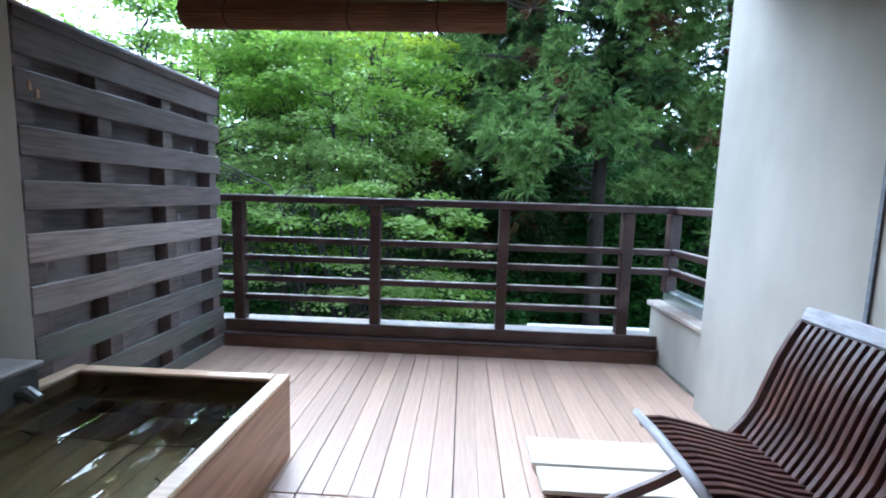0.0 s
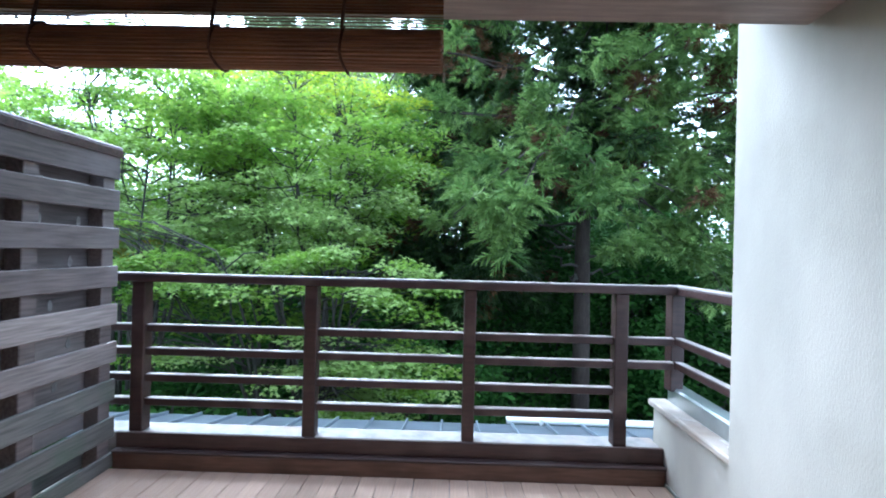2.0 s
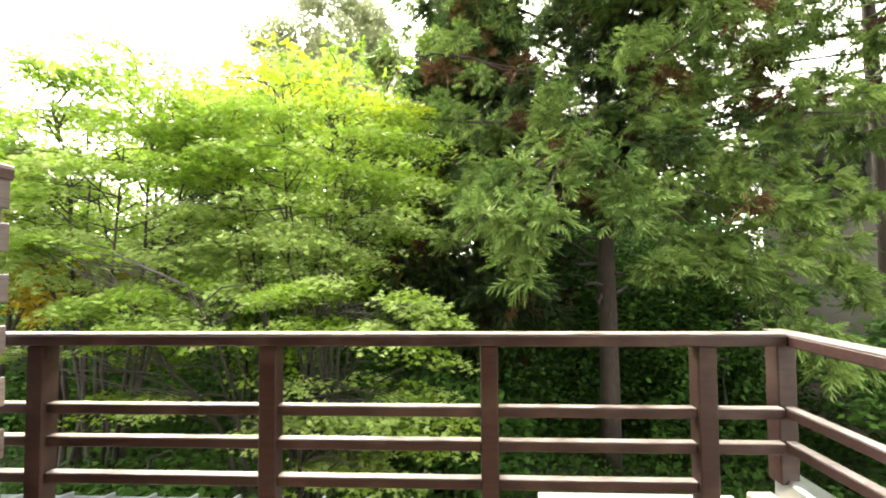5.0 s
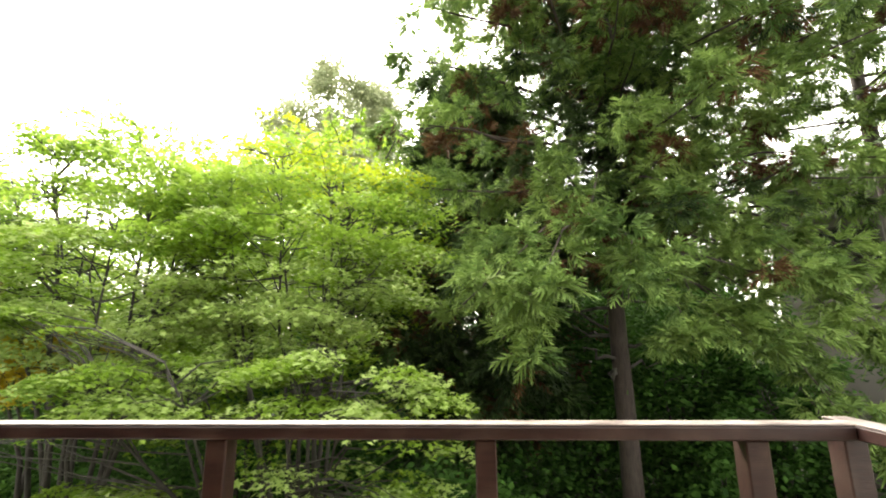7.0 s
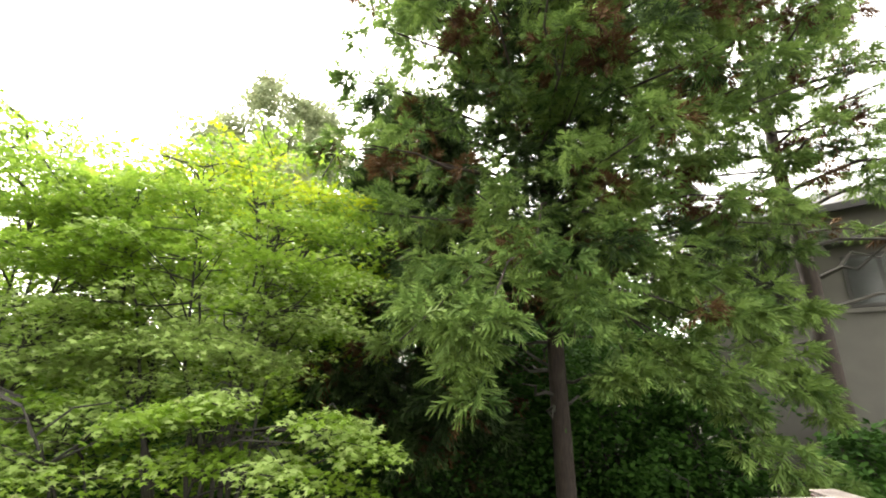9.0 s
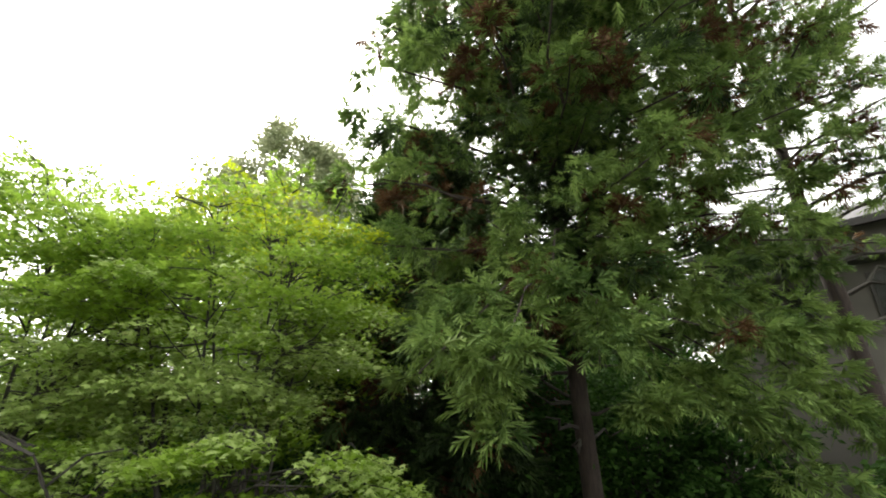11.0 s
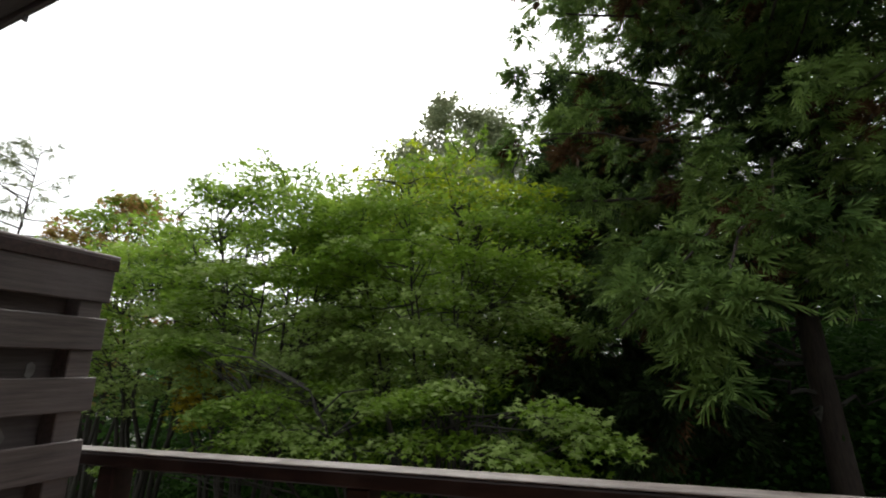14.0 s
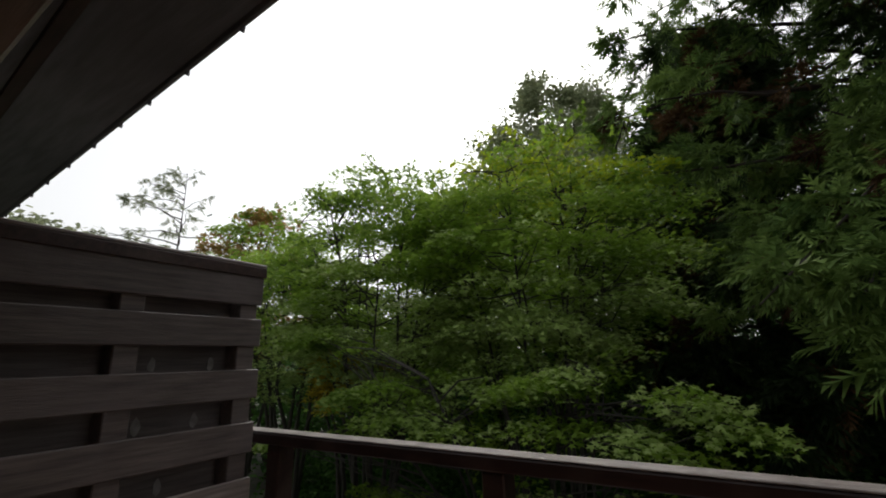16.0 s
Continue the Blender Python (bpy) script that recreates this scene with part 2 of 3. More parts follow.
def tube(points, radii, sides=8, bm=None):
    bm = bm or bmesh.new()
    rings = []
    for i, p in enumerate(points):
        p = Vector(p)
        a, b = Vector(points[max(i - 1, 0)]), Vector(points[min(i + 1, len(points) - 1)])
        d = (b - a).normalized()
        u = d.cross(Vector((0.31, 0.87, 0.13))).normalized()
        v = d.cross(u)
        r = radii[i] if hasattr(radii, "__len__") else radii
        rings.append([bm.verts.new(p + r * (math.cos(k * math.tau / sides) * u + math.sin(k * math.tau / sides) * v)) for k in range(sides)])
    for a, b in zip(rings, rings[1:]):
        for k in range(sides):
            bm.faces.new((a[k], a[(k + 1) % sides], b[(k + 1) % sides], b[k]))
    bm.faces.new(rings[0])
    bm.faces.new(rings[-1][::-1])
    bmesh.ops.recalc_face_normals(bm, faces=bm.faces)
    return bm


def structure(name, bm, mat, label="", smooth=False):
    return tagged(part(name, bm, mat, None, label, smooth), kind="structure")


# ---- the large structure ----
GROUND = -2.6
bm = bmesh.new()
N = 60
grid = [[bm.verts.new(((i / N - 0.5) * abs(i / N - 0.5) * 4 * 300, (j / N - 0.5) * abs(j / N - 0.5) * 4 * 300 + 5, 0)) for j in range(N + 1)] for i in range(N + 1)]
for row in grid:
    for v in row:
        far = math.hypot(v.co.x, v.co.y - 2)
        v.co.z = GROUND + 0.35 * noise.noise(v.co * 0.35) + max(0, min(far - 16, 60)) * 0.03
for i in range(N):
    for j in range(N):
        bm.faces.new((grid[i][j], grid[i + 1][j], grid[i + 1][j + 1], grid[i][j + 1]))
structure("ground", bm, SOIL, "dark forest soil with moss and low growth", True)

floor = structure("floor", box(-1.75, 1.95, -2.2, 2.72, -0.35, -0.032, 0), SOFFIT, "pink-brown wooden deck of long planks")
structure("wall_under", box(-4.5, 3.6, 2.76, 3.05, GROUND - 0.3, -0.2, 0), STUCCO)
# right side: pillar, wall, parapet
structure("wall_east", box(1.77, 2.02, -2.2, 1.98, -0.1, 2.75, 0.012), STUCCO, "white stucco wall beside the deck, faintly streaked")
structure("trim", box(1.762, 1.772, 0.93, 0.948, 0.0, 2.2, 0.002), SOFFIT, "thin dark joint strip on the white wall")
structure("wall_parapet", box(1.862, 2.06, 1.985, 2.89, -0.5, 0.425, 0.01), STUCCO, "low white stucco parapet stained near the deck")
structure("parapet_cap", box(1.838, 1.955, 1.983, 2.915, 0.427, 0.466, 0.008), CAP, "wet brown concrete cap on the parapet")
bm = box(1.957, 2.065, 1.985, 2.905, 0.43, 0.56, 0.012)
structure("parapet_flashing", bm, FLASH, "dull zinc flashing along the parapet top")
structure("baseboard", box(1.85, 1.861, 1.985, 2.7, 0.0, 0.022, 0.003, wobble=0.003), SLAT_LOW, "mossy dirt line at the foot of the parapet")
# left side: wall
structure("wall_west", box(-1.80, -1.55, -2.2, 1.176, -0.1, 2.75, 0.01), STUCCO, "pale grey stucco wall beside the bath")
structure("wall_south", box(-1.80, 2.02, -2.4, -2.202, -0.1, 2.75, 0), PLASTER)
structure("ceiling", box(-1.8, 2.02, -2.4, 1.14, 2.41, 2.5, 0), PLASTER, "plain plaster ceiling")
# beam, eave
structure("beam", box(-1.8, 1.768, 1.15, 1.58, 2.225, 2.5, 0.01), BEAM, "brown wooden beam over the opening")
bm = bmesh.new()
prof = ((1.0, 2.56), (2.02, 2.46), (2.02, 2.56), (1.05, 2.72))
ends = [[bm.verts.new((x, y - 0.045 * (x + 2.0), z)) for y, z in prof] for x in (-9.0, 6.0)]
for k in range(4):
    bm.faces.new((ends[0][k], ends[0][(k + 1) % 4], ends[1][(k + 1) % 4], ends[1][k]))
bm.faces.new(ends[0]), bm.faces.new(ends[1])
bmesh.ops.recalc_face_normals(bm, faces=bm.faces)
eave = structure("roof_eave", bm, SOFFIT, "dark boarded roof eave with drip nails along its edge")
def eave_y(x):
    return 2.022 - 0.045 * (x + 2.0)


part("batten", bar((-9.0, eave_y(-9.0) - 0.29, 2.485), (6.0, eave_y(6.0) - 0.29, 2.485), 0.04, 0.03, 0.003), STAINED, eave)
part("drip_edge", bar((-9.0, eave_y(-9.0) + 0.008, 2.505), (6.0, eave_y(6.0) + 0.008, 2.505), 0.014, 0.12, 0.002), SOFFIT, eave)
nail_ob = part("drip_nail", box(-0.004, 0.004, 0, 0.012, -0.02, 0.0, 0.001), SOFFIT, eave)
nail_ob.location = (-8.5, eave_y(-8.5) + 0.003, 2.447)
for i in range(1, 34):
    o = new("drip_nail", nail_ob.data)
    nx_ = -8.5 + i * 0.29 + 0.03 * math.sin(i * 5)
    o.parent, o.location = eave, (nx_, eave_y(nx_) + 0.003, 2.447)
structure("wall_facade", box(-9.0, -1.81, 0.9, 1.1, -0.1, 2.6, 0), STUCCO)

# sill under the railing: two dark boards and a ledge
sill = structure("sill", box(-1.75, 1.86, 2.755, 2.92, 0.02, 0.205, 0.006), COPING, "pale weathered coping under the railing")
part("face_board", box(-1.55, 1.86, 2.728, 2.753, 0.118, 0.213, 0.004), STAINED, sill)
part("ledge", box(-1.55, 1.86, 2.686, 2.752, 0.094, 0.116, 0.006), STAINED, sill)
part("kick_board", box(-1.55, 1.86, 2.702, 2.752, -0.03, 0.092, 0.004), KICK, sill, "paler worn brown kick board")

# sheet roof below the railing
roof = thing("lower_roof", "grey sheet-metal roof with standing seams below the railing", "roof", kind="structure", at=(0, 2.93, 0))


def slope(y):
    return 0.075 - (y - 3.0) * 0.2
bm = bmesh.new()
corners = [bm.verts.new(c) for c in ((-4.5, 0, slope(3.0)), (2.35, 0, slope(3.0)), (2.35, 0.95, slope(3.95)), (-4.5, 0.95, slope(3.95)))]
bm.faces.new(corners)
bmesh.ops.solidify(bm, geom=bm.faces[:], thickness=0.03)
part("sheet", bm, ROOF, roof)
for i in range(22):
    x = -4.4 + i * 0.305
    part("seam", bar((x, 0.0, slope(3.0) + 0.012), (x, 0.95, slope(3.95) + 0.012), 0.018, 0.03, 0.003), ROOF, roof)
part("gutter", tube([(1.05, 0.97, slope(3.95) + 0.03), (1.6, 0.97, slope(3.95) + 0.03), (2.35, 0.97, slope(3.95) + 0.03)], 0.03, 10), WHITE, roof, "white pipe along the roof edge", True)
part("bracket", box(1.33, 1.36, 0.9, 0.93, slope(3.9), slope(3.9) + 0.06, 0.003), WHITE, roof)

# ---- railing ----
railing = thing("balcony_railing", "red-brown stained wooden balcony railing with horizontal rails", "railing", at=(0, 2.75, 0.21))
POSTS = [(-1.488, -1.405), (-0.388, -0.307), (0.616, 0.692), (1.556, 1.637)]
for i, (a, b) in enumerate(POSTS):
    part("post", box(a, b, 0.0, 0.085, -0.005, 0.945, 0.005), RAIL, railing)
part("post", box(1.93, 2.012, 0.06, 0.145, 0.33, 0.945, 0.005), RAIL, railing)
tr = part("top_rail", box(-1.75, 1.925, -0.012, 0.07, 0.947, 0.996, 0.006), RAIL, railing)
part("worn_sheen_top", box(-1.75, 1.925, -0.01, 0.068, 0.997, 1.003, 0.002), RAIL_TOP, tr, "pale worn wet top face, sky sheen in its colour")
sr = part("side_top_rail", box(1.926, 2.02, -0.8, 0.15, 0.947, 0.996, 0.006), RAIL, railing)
part("worn_sheen_side_top", box(1.928, 2.018, -0.8, 0.148, 0.997, 1.003, 0.002), RAIL_TOP, sr, "pale worn wet top face, sky sheen in its colour")
bays = [(-1.75, -1.488), (-1.405, -0.388), (-0.307, 0.616), (0.692, 1.556), (1.637, 1.93)]
for k, z in enumerate((0.88, 0.73, 0.563, 0.41)):
    for a, b in bays:
        if a > 1.6 and k > 1:
            continue
        mr = part("mid_rail", box(a, b, 0.02, 0.066, z - 0.21 - 0.042, z - 0.21, 0.004), RAIL, railing)
        part("worn_sheen_top", box(a + 0.001, b - 0.001, 0.021, 0.065, z - 0.209, z - 0.205, 0.0015), RAIL_TOP, mr, "pale worn wet top face, sky sheen in its colour")
for z in (0.88, 0.73):
    sm = part("side_mid_rail", box(1.95, 1.996, -0.8, 0.06, z - 0.252, z - 0.21, 0.004), RAIL, railing)
    part("worn_sheen_top", box(1.951, 1.995, -0.799, 0.059, z - 0.209, z - 0.205, 0.0015), RAIL_TOP, sm, "pale worn wet top face, sky sheen in its colour")

# ---- woven privacy fence ----
fence = thing("privacy_fence", "dark weathered wooden privacy fence of alternating boards", "fence", at=(-1.6, 2.0, 0))
FX = 0.045
FRONT = [(1.79, 1.975)] + [(1.595 - i * 0.235, 1.725 - i * 0.235) for i in range(7)]
y_ends = (-0.822, 0.72)
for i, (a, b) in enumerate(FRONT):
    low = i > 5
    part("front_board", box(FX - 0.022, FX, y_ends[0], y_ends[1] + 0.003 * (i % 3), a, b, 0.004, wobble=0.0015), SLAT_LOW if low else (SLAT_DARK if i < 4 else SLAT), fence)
part("cap_board", box(FX - 0.15, FX + 0.008, y_ends[0], y_ends[1] + 0.008, 1.977, 1.993, 0.004), SLAT, fence)
part("cap_strip", box(FX + 0.001, FX + 0.012, y_ends[0], y_ends[1] + 0.006, 1.925, 1.975, 0.003), STAINED, fence)
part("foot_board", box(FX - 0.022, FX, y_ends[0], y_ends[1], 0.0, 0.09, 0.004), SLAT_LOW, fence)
for y in (0.62, 0.12, -0.38, -0.81):
    part("fence_post", box(FX - 0.115, FX - 0.024, y, y + 0.088, -0.05, 1.975, 0.004), SLAT_DARK, fence)
part("back_board", box(FX - 0.14, FX - 0.118, y_ends[0], y_ends[1], 1.66, 1.828, 0.004, wobble=0.0015), SLAT_DARK, fence)
for i in range(7):
    z = 1.5425 - i * 0.235
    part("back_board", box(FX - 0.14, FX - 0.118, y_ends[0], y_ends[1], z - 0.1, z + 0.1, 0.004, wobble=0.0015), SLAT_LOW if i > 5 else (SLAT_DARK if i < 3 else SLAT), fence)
marks = [(0.5, 1.30), (0.27, 1.30), (0.38, 1.06), (0.18, 1.05), (0.5, 0.83), (0.12, 0.82), (-0.12, 0.62), (0.42, 0.60), (0.3, 1.535), (0.55, 1.535)]
for y, z in marks:
    blot = bmesh.new()
    ring = [blot.verts.new((FX - 0.1145, y + (0.014 + 0.008 * random.random()) * math.cos(k * 0.785), z - 0.02 + (0.02 + 0.014 * random.random()) * math.sin(k * 0.785) + (0.012 if math.sin(k * 0.785) > 0.9 else 0))) for k in range(8)]
    blot.faces.new(ring)
    lift = bmesh.ops.extrude_face_region(blot, geom=blot.faces[:])["geom"]
    for v in lift:
        if isinstance(v, bmesh.types.BMVert):
            v.co.x -= 0.0025
    bmesh.ops.recalc_face_normals(blot, faces=blot.faces)
    part("pale_splash", blot, MARK, fence, "pale dried splash mark")

for y, z in ((-0.77, 1.66), (-0.735, 1.635)):
    part("small_plate", box(FX + 0.001, FX + 0.005, y, y + 0.016, z - 0.018, z + 0.018, 0.001), TUB_SIDE, fence, "small orange-brown plate")

# ---- rolled bamboo blind ----
blind = thing("bamboo_blind", "half-rolled smoked bamboo blind hanging from the beam", "blind", at=(-0.16, 1.27, 2.225))
bx0, bx1 = -0.71, 0.645
roll = bmesh.new()
rings = []
for x, shrink in ((bx0, 0.3), (bx0 + 0.001, 0.94), (bx0 + 0.006, 1.0), (-0.2, 1.0), (0.2, 0.985), (bx1 - 0.006, 1.0), (bx1 - 0.001, 0.94), (bx1, 0.3)):
    ring = []
    for k in range(132):
        a = k * math.tau / 132
        r = (0.06 + (0.0028 if k % 4 in (1, 2) else -0.0016) + 0.002 * math.sin(a * 2 + 1)) * shrink
        ring.append(roll.verts.new((x + (0.003 * math.sin(k // 4 * 2.7) if 0 < shrink < 2 else 0), r * math.cos(a), -0.252 + 0.95 * r * math.sin(a))))
    rings.append(ring)
for a, b in zip(rings, rings[1:]):
    for k in range(132):
        roll.faces.new((a[k], a[(k + 1) % 132], b[(k + 1) % 132], b[k]))
roll.faces.new(rings[0]), roll.faces.new(rings[-1])
bmesh.ops.recalc_face_normals(roll, faces=roll.faces)
part("roll", roll, BAMBOO, blind, "tight roll of dark bamboo slats")
for k in range(20):
    z = -0.014 - k * 0.0098
    part("bamboo_slat", tube([(bx0, 0.02 + 0.003 * math.sin(k), z), (bx1, 0.02 + 0.003 * math.sin(k * 2), z)], 0.0054 if k < 13 else 0.0024, 5), BAMBOO, blind)
for x in (bx0 + 0.2, 0.0, bx1 - 0.28):
    cord = [(x + 0.004 * math.sin(a * 3), 0.0645 * math.cos(a), -0.252 + 0.062 * math.sin(a)) for a in [i * math.tau / 16 for i in range(17)]]
    part("cord", tube(cord, 0.004, 6), CORD, blind)
    part("hanging_cord", tube([(x, -0.03, 0.0), (x + 0.004, -0.035, -0.1), (x, -0.055, -0.215)], 0.005, 6), CORD, blind)
part("head_batten", box(bx0, bx1, 0.0, 0.04, -0.013, 0.0, 0.003), BAMBOO, blind)

# ---- cypress bath ----
tub = thing("wooden_bathtub", "square cypress-wood bathtub brimming with hot water", "bathtub", at=(-0.955, 0.65, 0))
hw, hl, th, hgt = 0.515, 0.63, 0.055, 0.40
for s in (-1, 1):
    part("side", box(s * hw - (th if s > 0 else 0), s * hw + (th if s < 0 else 0), -hl, hl, 0.0, hgt - 0.022, 0.004), TUB_SIDE, tub)
    part("end", box(-hw + th + 0.001, hw - th - 0.001, s * hl - (th if s > 0 else 0), s * hl + (th if s < 0 else 0), 0.0, hgt - 0.022, 0.004), TUB_SIDE, tub)
    part("side_rim", box(s * hw - (th + 0.008 if s > 0 else 0.004), s * hw + (th + 0.008 if s < 0 else 0.004), -hl - 0.004, hl + 0.004, hgt - 0.021, hgt, 0.006), CYPRESS, tub, "pale cypress rim")
    part("end_rim", box(-hw + th + 0.009, hw - th - 0.009, s * hl - (th + 0.008 if s > 0 else 0.004), s * hl + (th + 0.008 if s < 0 else 0.004), hgt - 0.021, hgt - 0.001, 0.006), CYPRESS, tub, "pale cypress rim")
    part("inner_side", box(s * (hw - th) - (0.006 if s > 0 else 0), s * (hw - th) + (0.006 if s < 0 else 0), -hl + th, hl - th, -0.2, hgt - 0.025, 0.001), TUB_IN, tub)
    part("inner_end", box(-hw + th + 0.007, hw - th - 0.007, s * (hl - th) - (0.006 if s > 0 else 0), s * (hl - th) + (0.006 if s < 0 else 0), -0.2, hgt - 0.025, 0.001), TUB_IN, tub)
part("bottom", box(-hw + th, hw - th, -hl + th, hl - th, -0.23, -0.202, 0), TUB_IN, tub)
bm = bmesh.new()
nx, ny = 48, 60
wx, wy = hw - th - 0.008, hl - th - 0.008
gw = [[bm.verts.new((-wx + 2 * wx * i / nx, -wy + 2 * wy * j / ny, 0)) for j in range(ny + 1)] for i in range(nx + 1)]
for row in gw:
    for v in row:
        edge = max(0, (v.co.x - wx + 0.14) / 0.14)
        v.co.z = hgt - 0.07 + 0.001 * noise.noise(v.co * 5) + (0.0005 + 0.014 * edge) * noise.noise(v.co * Vector((24, 12, 1)))
for i in range(nx):
    for j in range(ny):
        bm.faces.new((gw[i][j], gw[i + 1][j], gw[i + 1][j + 1], gw[i][j + 1]))
low = bmesh.ops.extrude_face_region(bm, geom=bm.faces[:])
for v in [g for g in low["geom"] if isinstance(g, bmesh.types.BMVert)]:
    v.co.z = -0.19
bmesh.ops.recalc_face_normals(bm, faces=bm.faces)
water = tagged(part("bath_water", bm, WATER, None, "clear greenish bath water rippling against the rim", True), category="water")
water.location = (-0.955, 0.65, 0)
# water spout block on the rim
spout = thing("water_spout", "dark wet stone spout block at the tub rim", "spout", at=(-1.385, 0.86, 0.401))
part("block", box(-0.12, 0.07, -0.16, 0.1, 0.0, 0.12, 0.012, wobble=0.012), STONE, spout)
part("top_slab", box(-0.13, 0.08, -0.17, 0.11, 0.122, 0.145, 0.006), COPING, spout, "pale stone slab on top")
part("lip", tube([(0.02, 0.0, 0.05), (0.09, 0.02, 0.045), (0.125, 0.025, 0.02)], [0.03, 0.028, 0.022], 10), STONE, spout)

# ---- bath lid boards on the deck ----
for i, (y0, y1, x0, z) in enumerate(((1.265, 1.485, 0.69, 0.0), (1.075, 1.245, 0.705, 0.0))):
    lid = thing("bath_lid_board", "bare pale wooden bath lid board lying on the deck", "lid board", "bath lid boards", at=(x0, y0, z))
    part("panel", box(0, 0.8, 0, y1 - y0, 0.018, 0.04, 0.003), LID, lid)
    for x in (0.08, 0.66):
        part("cleat", box(x, x + 0.05, 0.01, y1 - y0 - 0.01, 0.0, 0.017, 0.002), CHAIR, lid)

# ---- folding slatted chair ----
chair = thing("folding_chair", "red-brown hardwood folding chair with curved slats, grey worn rails", "chair", at=(1.06, 0.79, 0))
W = 0.255
part("front_rail", tube([(-0.005, -W - 0.02, 0.405), (0.0, -0.1, 0.41), (0.0, 0.1, 0.41), (-0.005, W + 0.02, 0.405)], [0.016, 0.019, 0.019, 0.016], 10), CHAIR_GREY, chair, "weathered grey rounded front rail", True)
seat_curve = [(0.0, 0.405), (0.07, 0.408), (0.15, 0.395), (0.23, 0.375), (0.31, 0.355), (0.40, 0.345)]
back_curve = [(0.375, 0.315), (0.425, 0.40), (0.46, 0.47), (0.487, 0.55), (0.52, 0.65), (0.562, 0.745), (0.592, 0.8)]


def ribbon(curve, y, w, t):
    bm = bmesh.new()
    rings = []
    for i, (x, z) in enumerate(curve):
        a, b = curve[max(i - 1, 0)], curve[min(i + 1, len(curve) - 1)]
        d = Vector((b[0] - a[0], b[1] - a[1])).normalized()
        n = Vector((-d.y, d.x)) * t / 2
        rings.append([bm.verts.new((x + sx * n.x, y + sy * w / 2, z + sx * n.y)) for sx, sy in ((1, -1), (1, 1), (-1, 1), (-1, -1))])
    for a, b in zip(rings, rings[1:]):
        for k in range(4):
            bm.faces.new((a[k], a[(k + 1) % 4], b[(k + 1) % 4], b[k]))
    bm.faces.new(rings[0]), bm.faces.new(rings[-1])
    bmesh.ops.recalc_face_normals(bm, faces=bm.faces)
    bmesh.ops.bevel(bm, geom=[e for e in bm.edges if e.calc_face_angle(0) > 0.9], offset=0.002, segments=1, affect="EDGES")
    return bm


for k in range(13):
    y = -W + 0.035 + k * (2 * W - 0.07) / 12
    part("seat_slat", ribbon(seat_curve, y, 0.021, 0.024), CHAIR, chair)
for k in range(15):
    y = -W + 0.03 + k * (2 * W - 0.06) / 14
    part("back_slat", ribbon(back_curve, y, 0.019, 0.028), CHAIR, chair)
part("top_rail", bar((0.605, -W - 0.03, 0.83), (0.605, W + 0.03, 0.83), 0.03, 0.065, 0.01, up=(0.4, 0, 1)), CHAIR_GREY, chair, "weathered grey top rail")
part("lower_back_rail", bar((0.385, -W, 0.305), (0.385, W, 0.305), 0.03, 0.04, 0.005), CHAIR, chair)
part("rear_seat_rail", bar((0.41, -W, 0.325), (0.41, W, 0.325), 0.025, 0.03, 0.005), CHAIR, chair)
for s in (-1, 1):
    part("back_stile", ribbon([(-0.10, 0.01), (0.1, 0.115), (0.30, 0.24)] + back_curve[1:], s * (W + 0.012), 0.022, 0.04), CHAIR, chair)
    part("seat_side", ribbon([(x, z - 0.022) for x, z in seat_curve], s * (W - 0.012), 0.022, 0.035), CHAIR, chair)
    part("rear_leg", ribbon([(0.08, 0.375), (0.28, 0.2), (0.52, 0.01)], s * (W - 0.036), 0.022, 0.036), CHAIR_GREY if s > 0 else CHAIR, chair)
part("foot_rail", bar((-0.06, -W, 0.035), (-0.06, W, 0.035), 0.022, 0.03, 0.004), CHAIR_GREY, chair)
part("rear_foot_rail", bar((0.49, -W, 0.04), (0.49, W, 0.04), 0.022, 0.03, 0.004), CHAIR, chair)


# ---- trees ----
class Leaves:
    """Collects many small faces fast, by material."""
    def __init__(self):
        self.v, self.f, self.n = [], [], 0

    def add(self, verts, faces):
        """verts: (count, k, 3); faces: quads (m, 4) of indices below k, repeated for each."""
        c, k, _ = verts.shape
        base = self.n + np.arange(c)[:, None, None] * k
        self.v.append(verts.reshape(-1, 3))
        self.f.append((faces[None] + base).reshape(-1, faces.shape[1]))
        self.n += c * k

    def mesh(self, name, mat):
        v = np.concatenate(self.v).astype(np.float32)
        f = np.concatenate(self.f).astype(np.int32)
        me = bpy.data.meshes.new(name)
        me.vertices.add(len(v))
        me.vertices.foreach_set("co", v.ravel())
        me.loops.add(f.size)
        me.loops.foreach_set("vertex_index", f.ravel())
        me.polygons.add(len(f))
        me.polygons.foreach_set("loop_start", np.arange(0, f.size, f.shape[1], dtype=np.int32))
        me.update(calc_edges=True)
        me.materials.append(mat)
        return me


rng = np.random.default_rng(7)


def unit(a):
    return a / np.maximum(np.linalg.norm(a, axis=-1, keepdims=True), 1e-6)


# a lobed leaf: five pointed lobes round a stalk, folded a little
OUT = [(-0.5, 0.08), (-0.24, 0.3), (-0.62, 0.62), (-0.18, 0.55), (0.0, 1.05), (0.18, 0.55), (0.62, 0.62), (0.24, 0.3), (0.5, 0.08)]
LEAF_V = np.array([(0.0, 0.28, 0.06)] + [(x, y, -0.10 * abs(x) - 0.08 * y * y) for x, y in OUT])
LEAF_F = np.array([(0, i, i + 1) for i in range(1, 9)])
SIMPLE_V = np.array([(0, 0, 0), (0.3, 0.45, -0.03), (0, 1.0, -0.12), (-0.3, 0.45, -0.03)])
SIMPLE_F = np.array([(0, 1, 2), (0, 2, 3)])


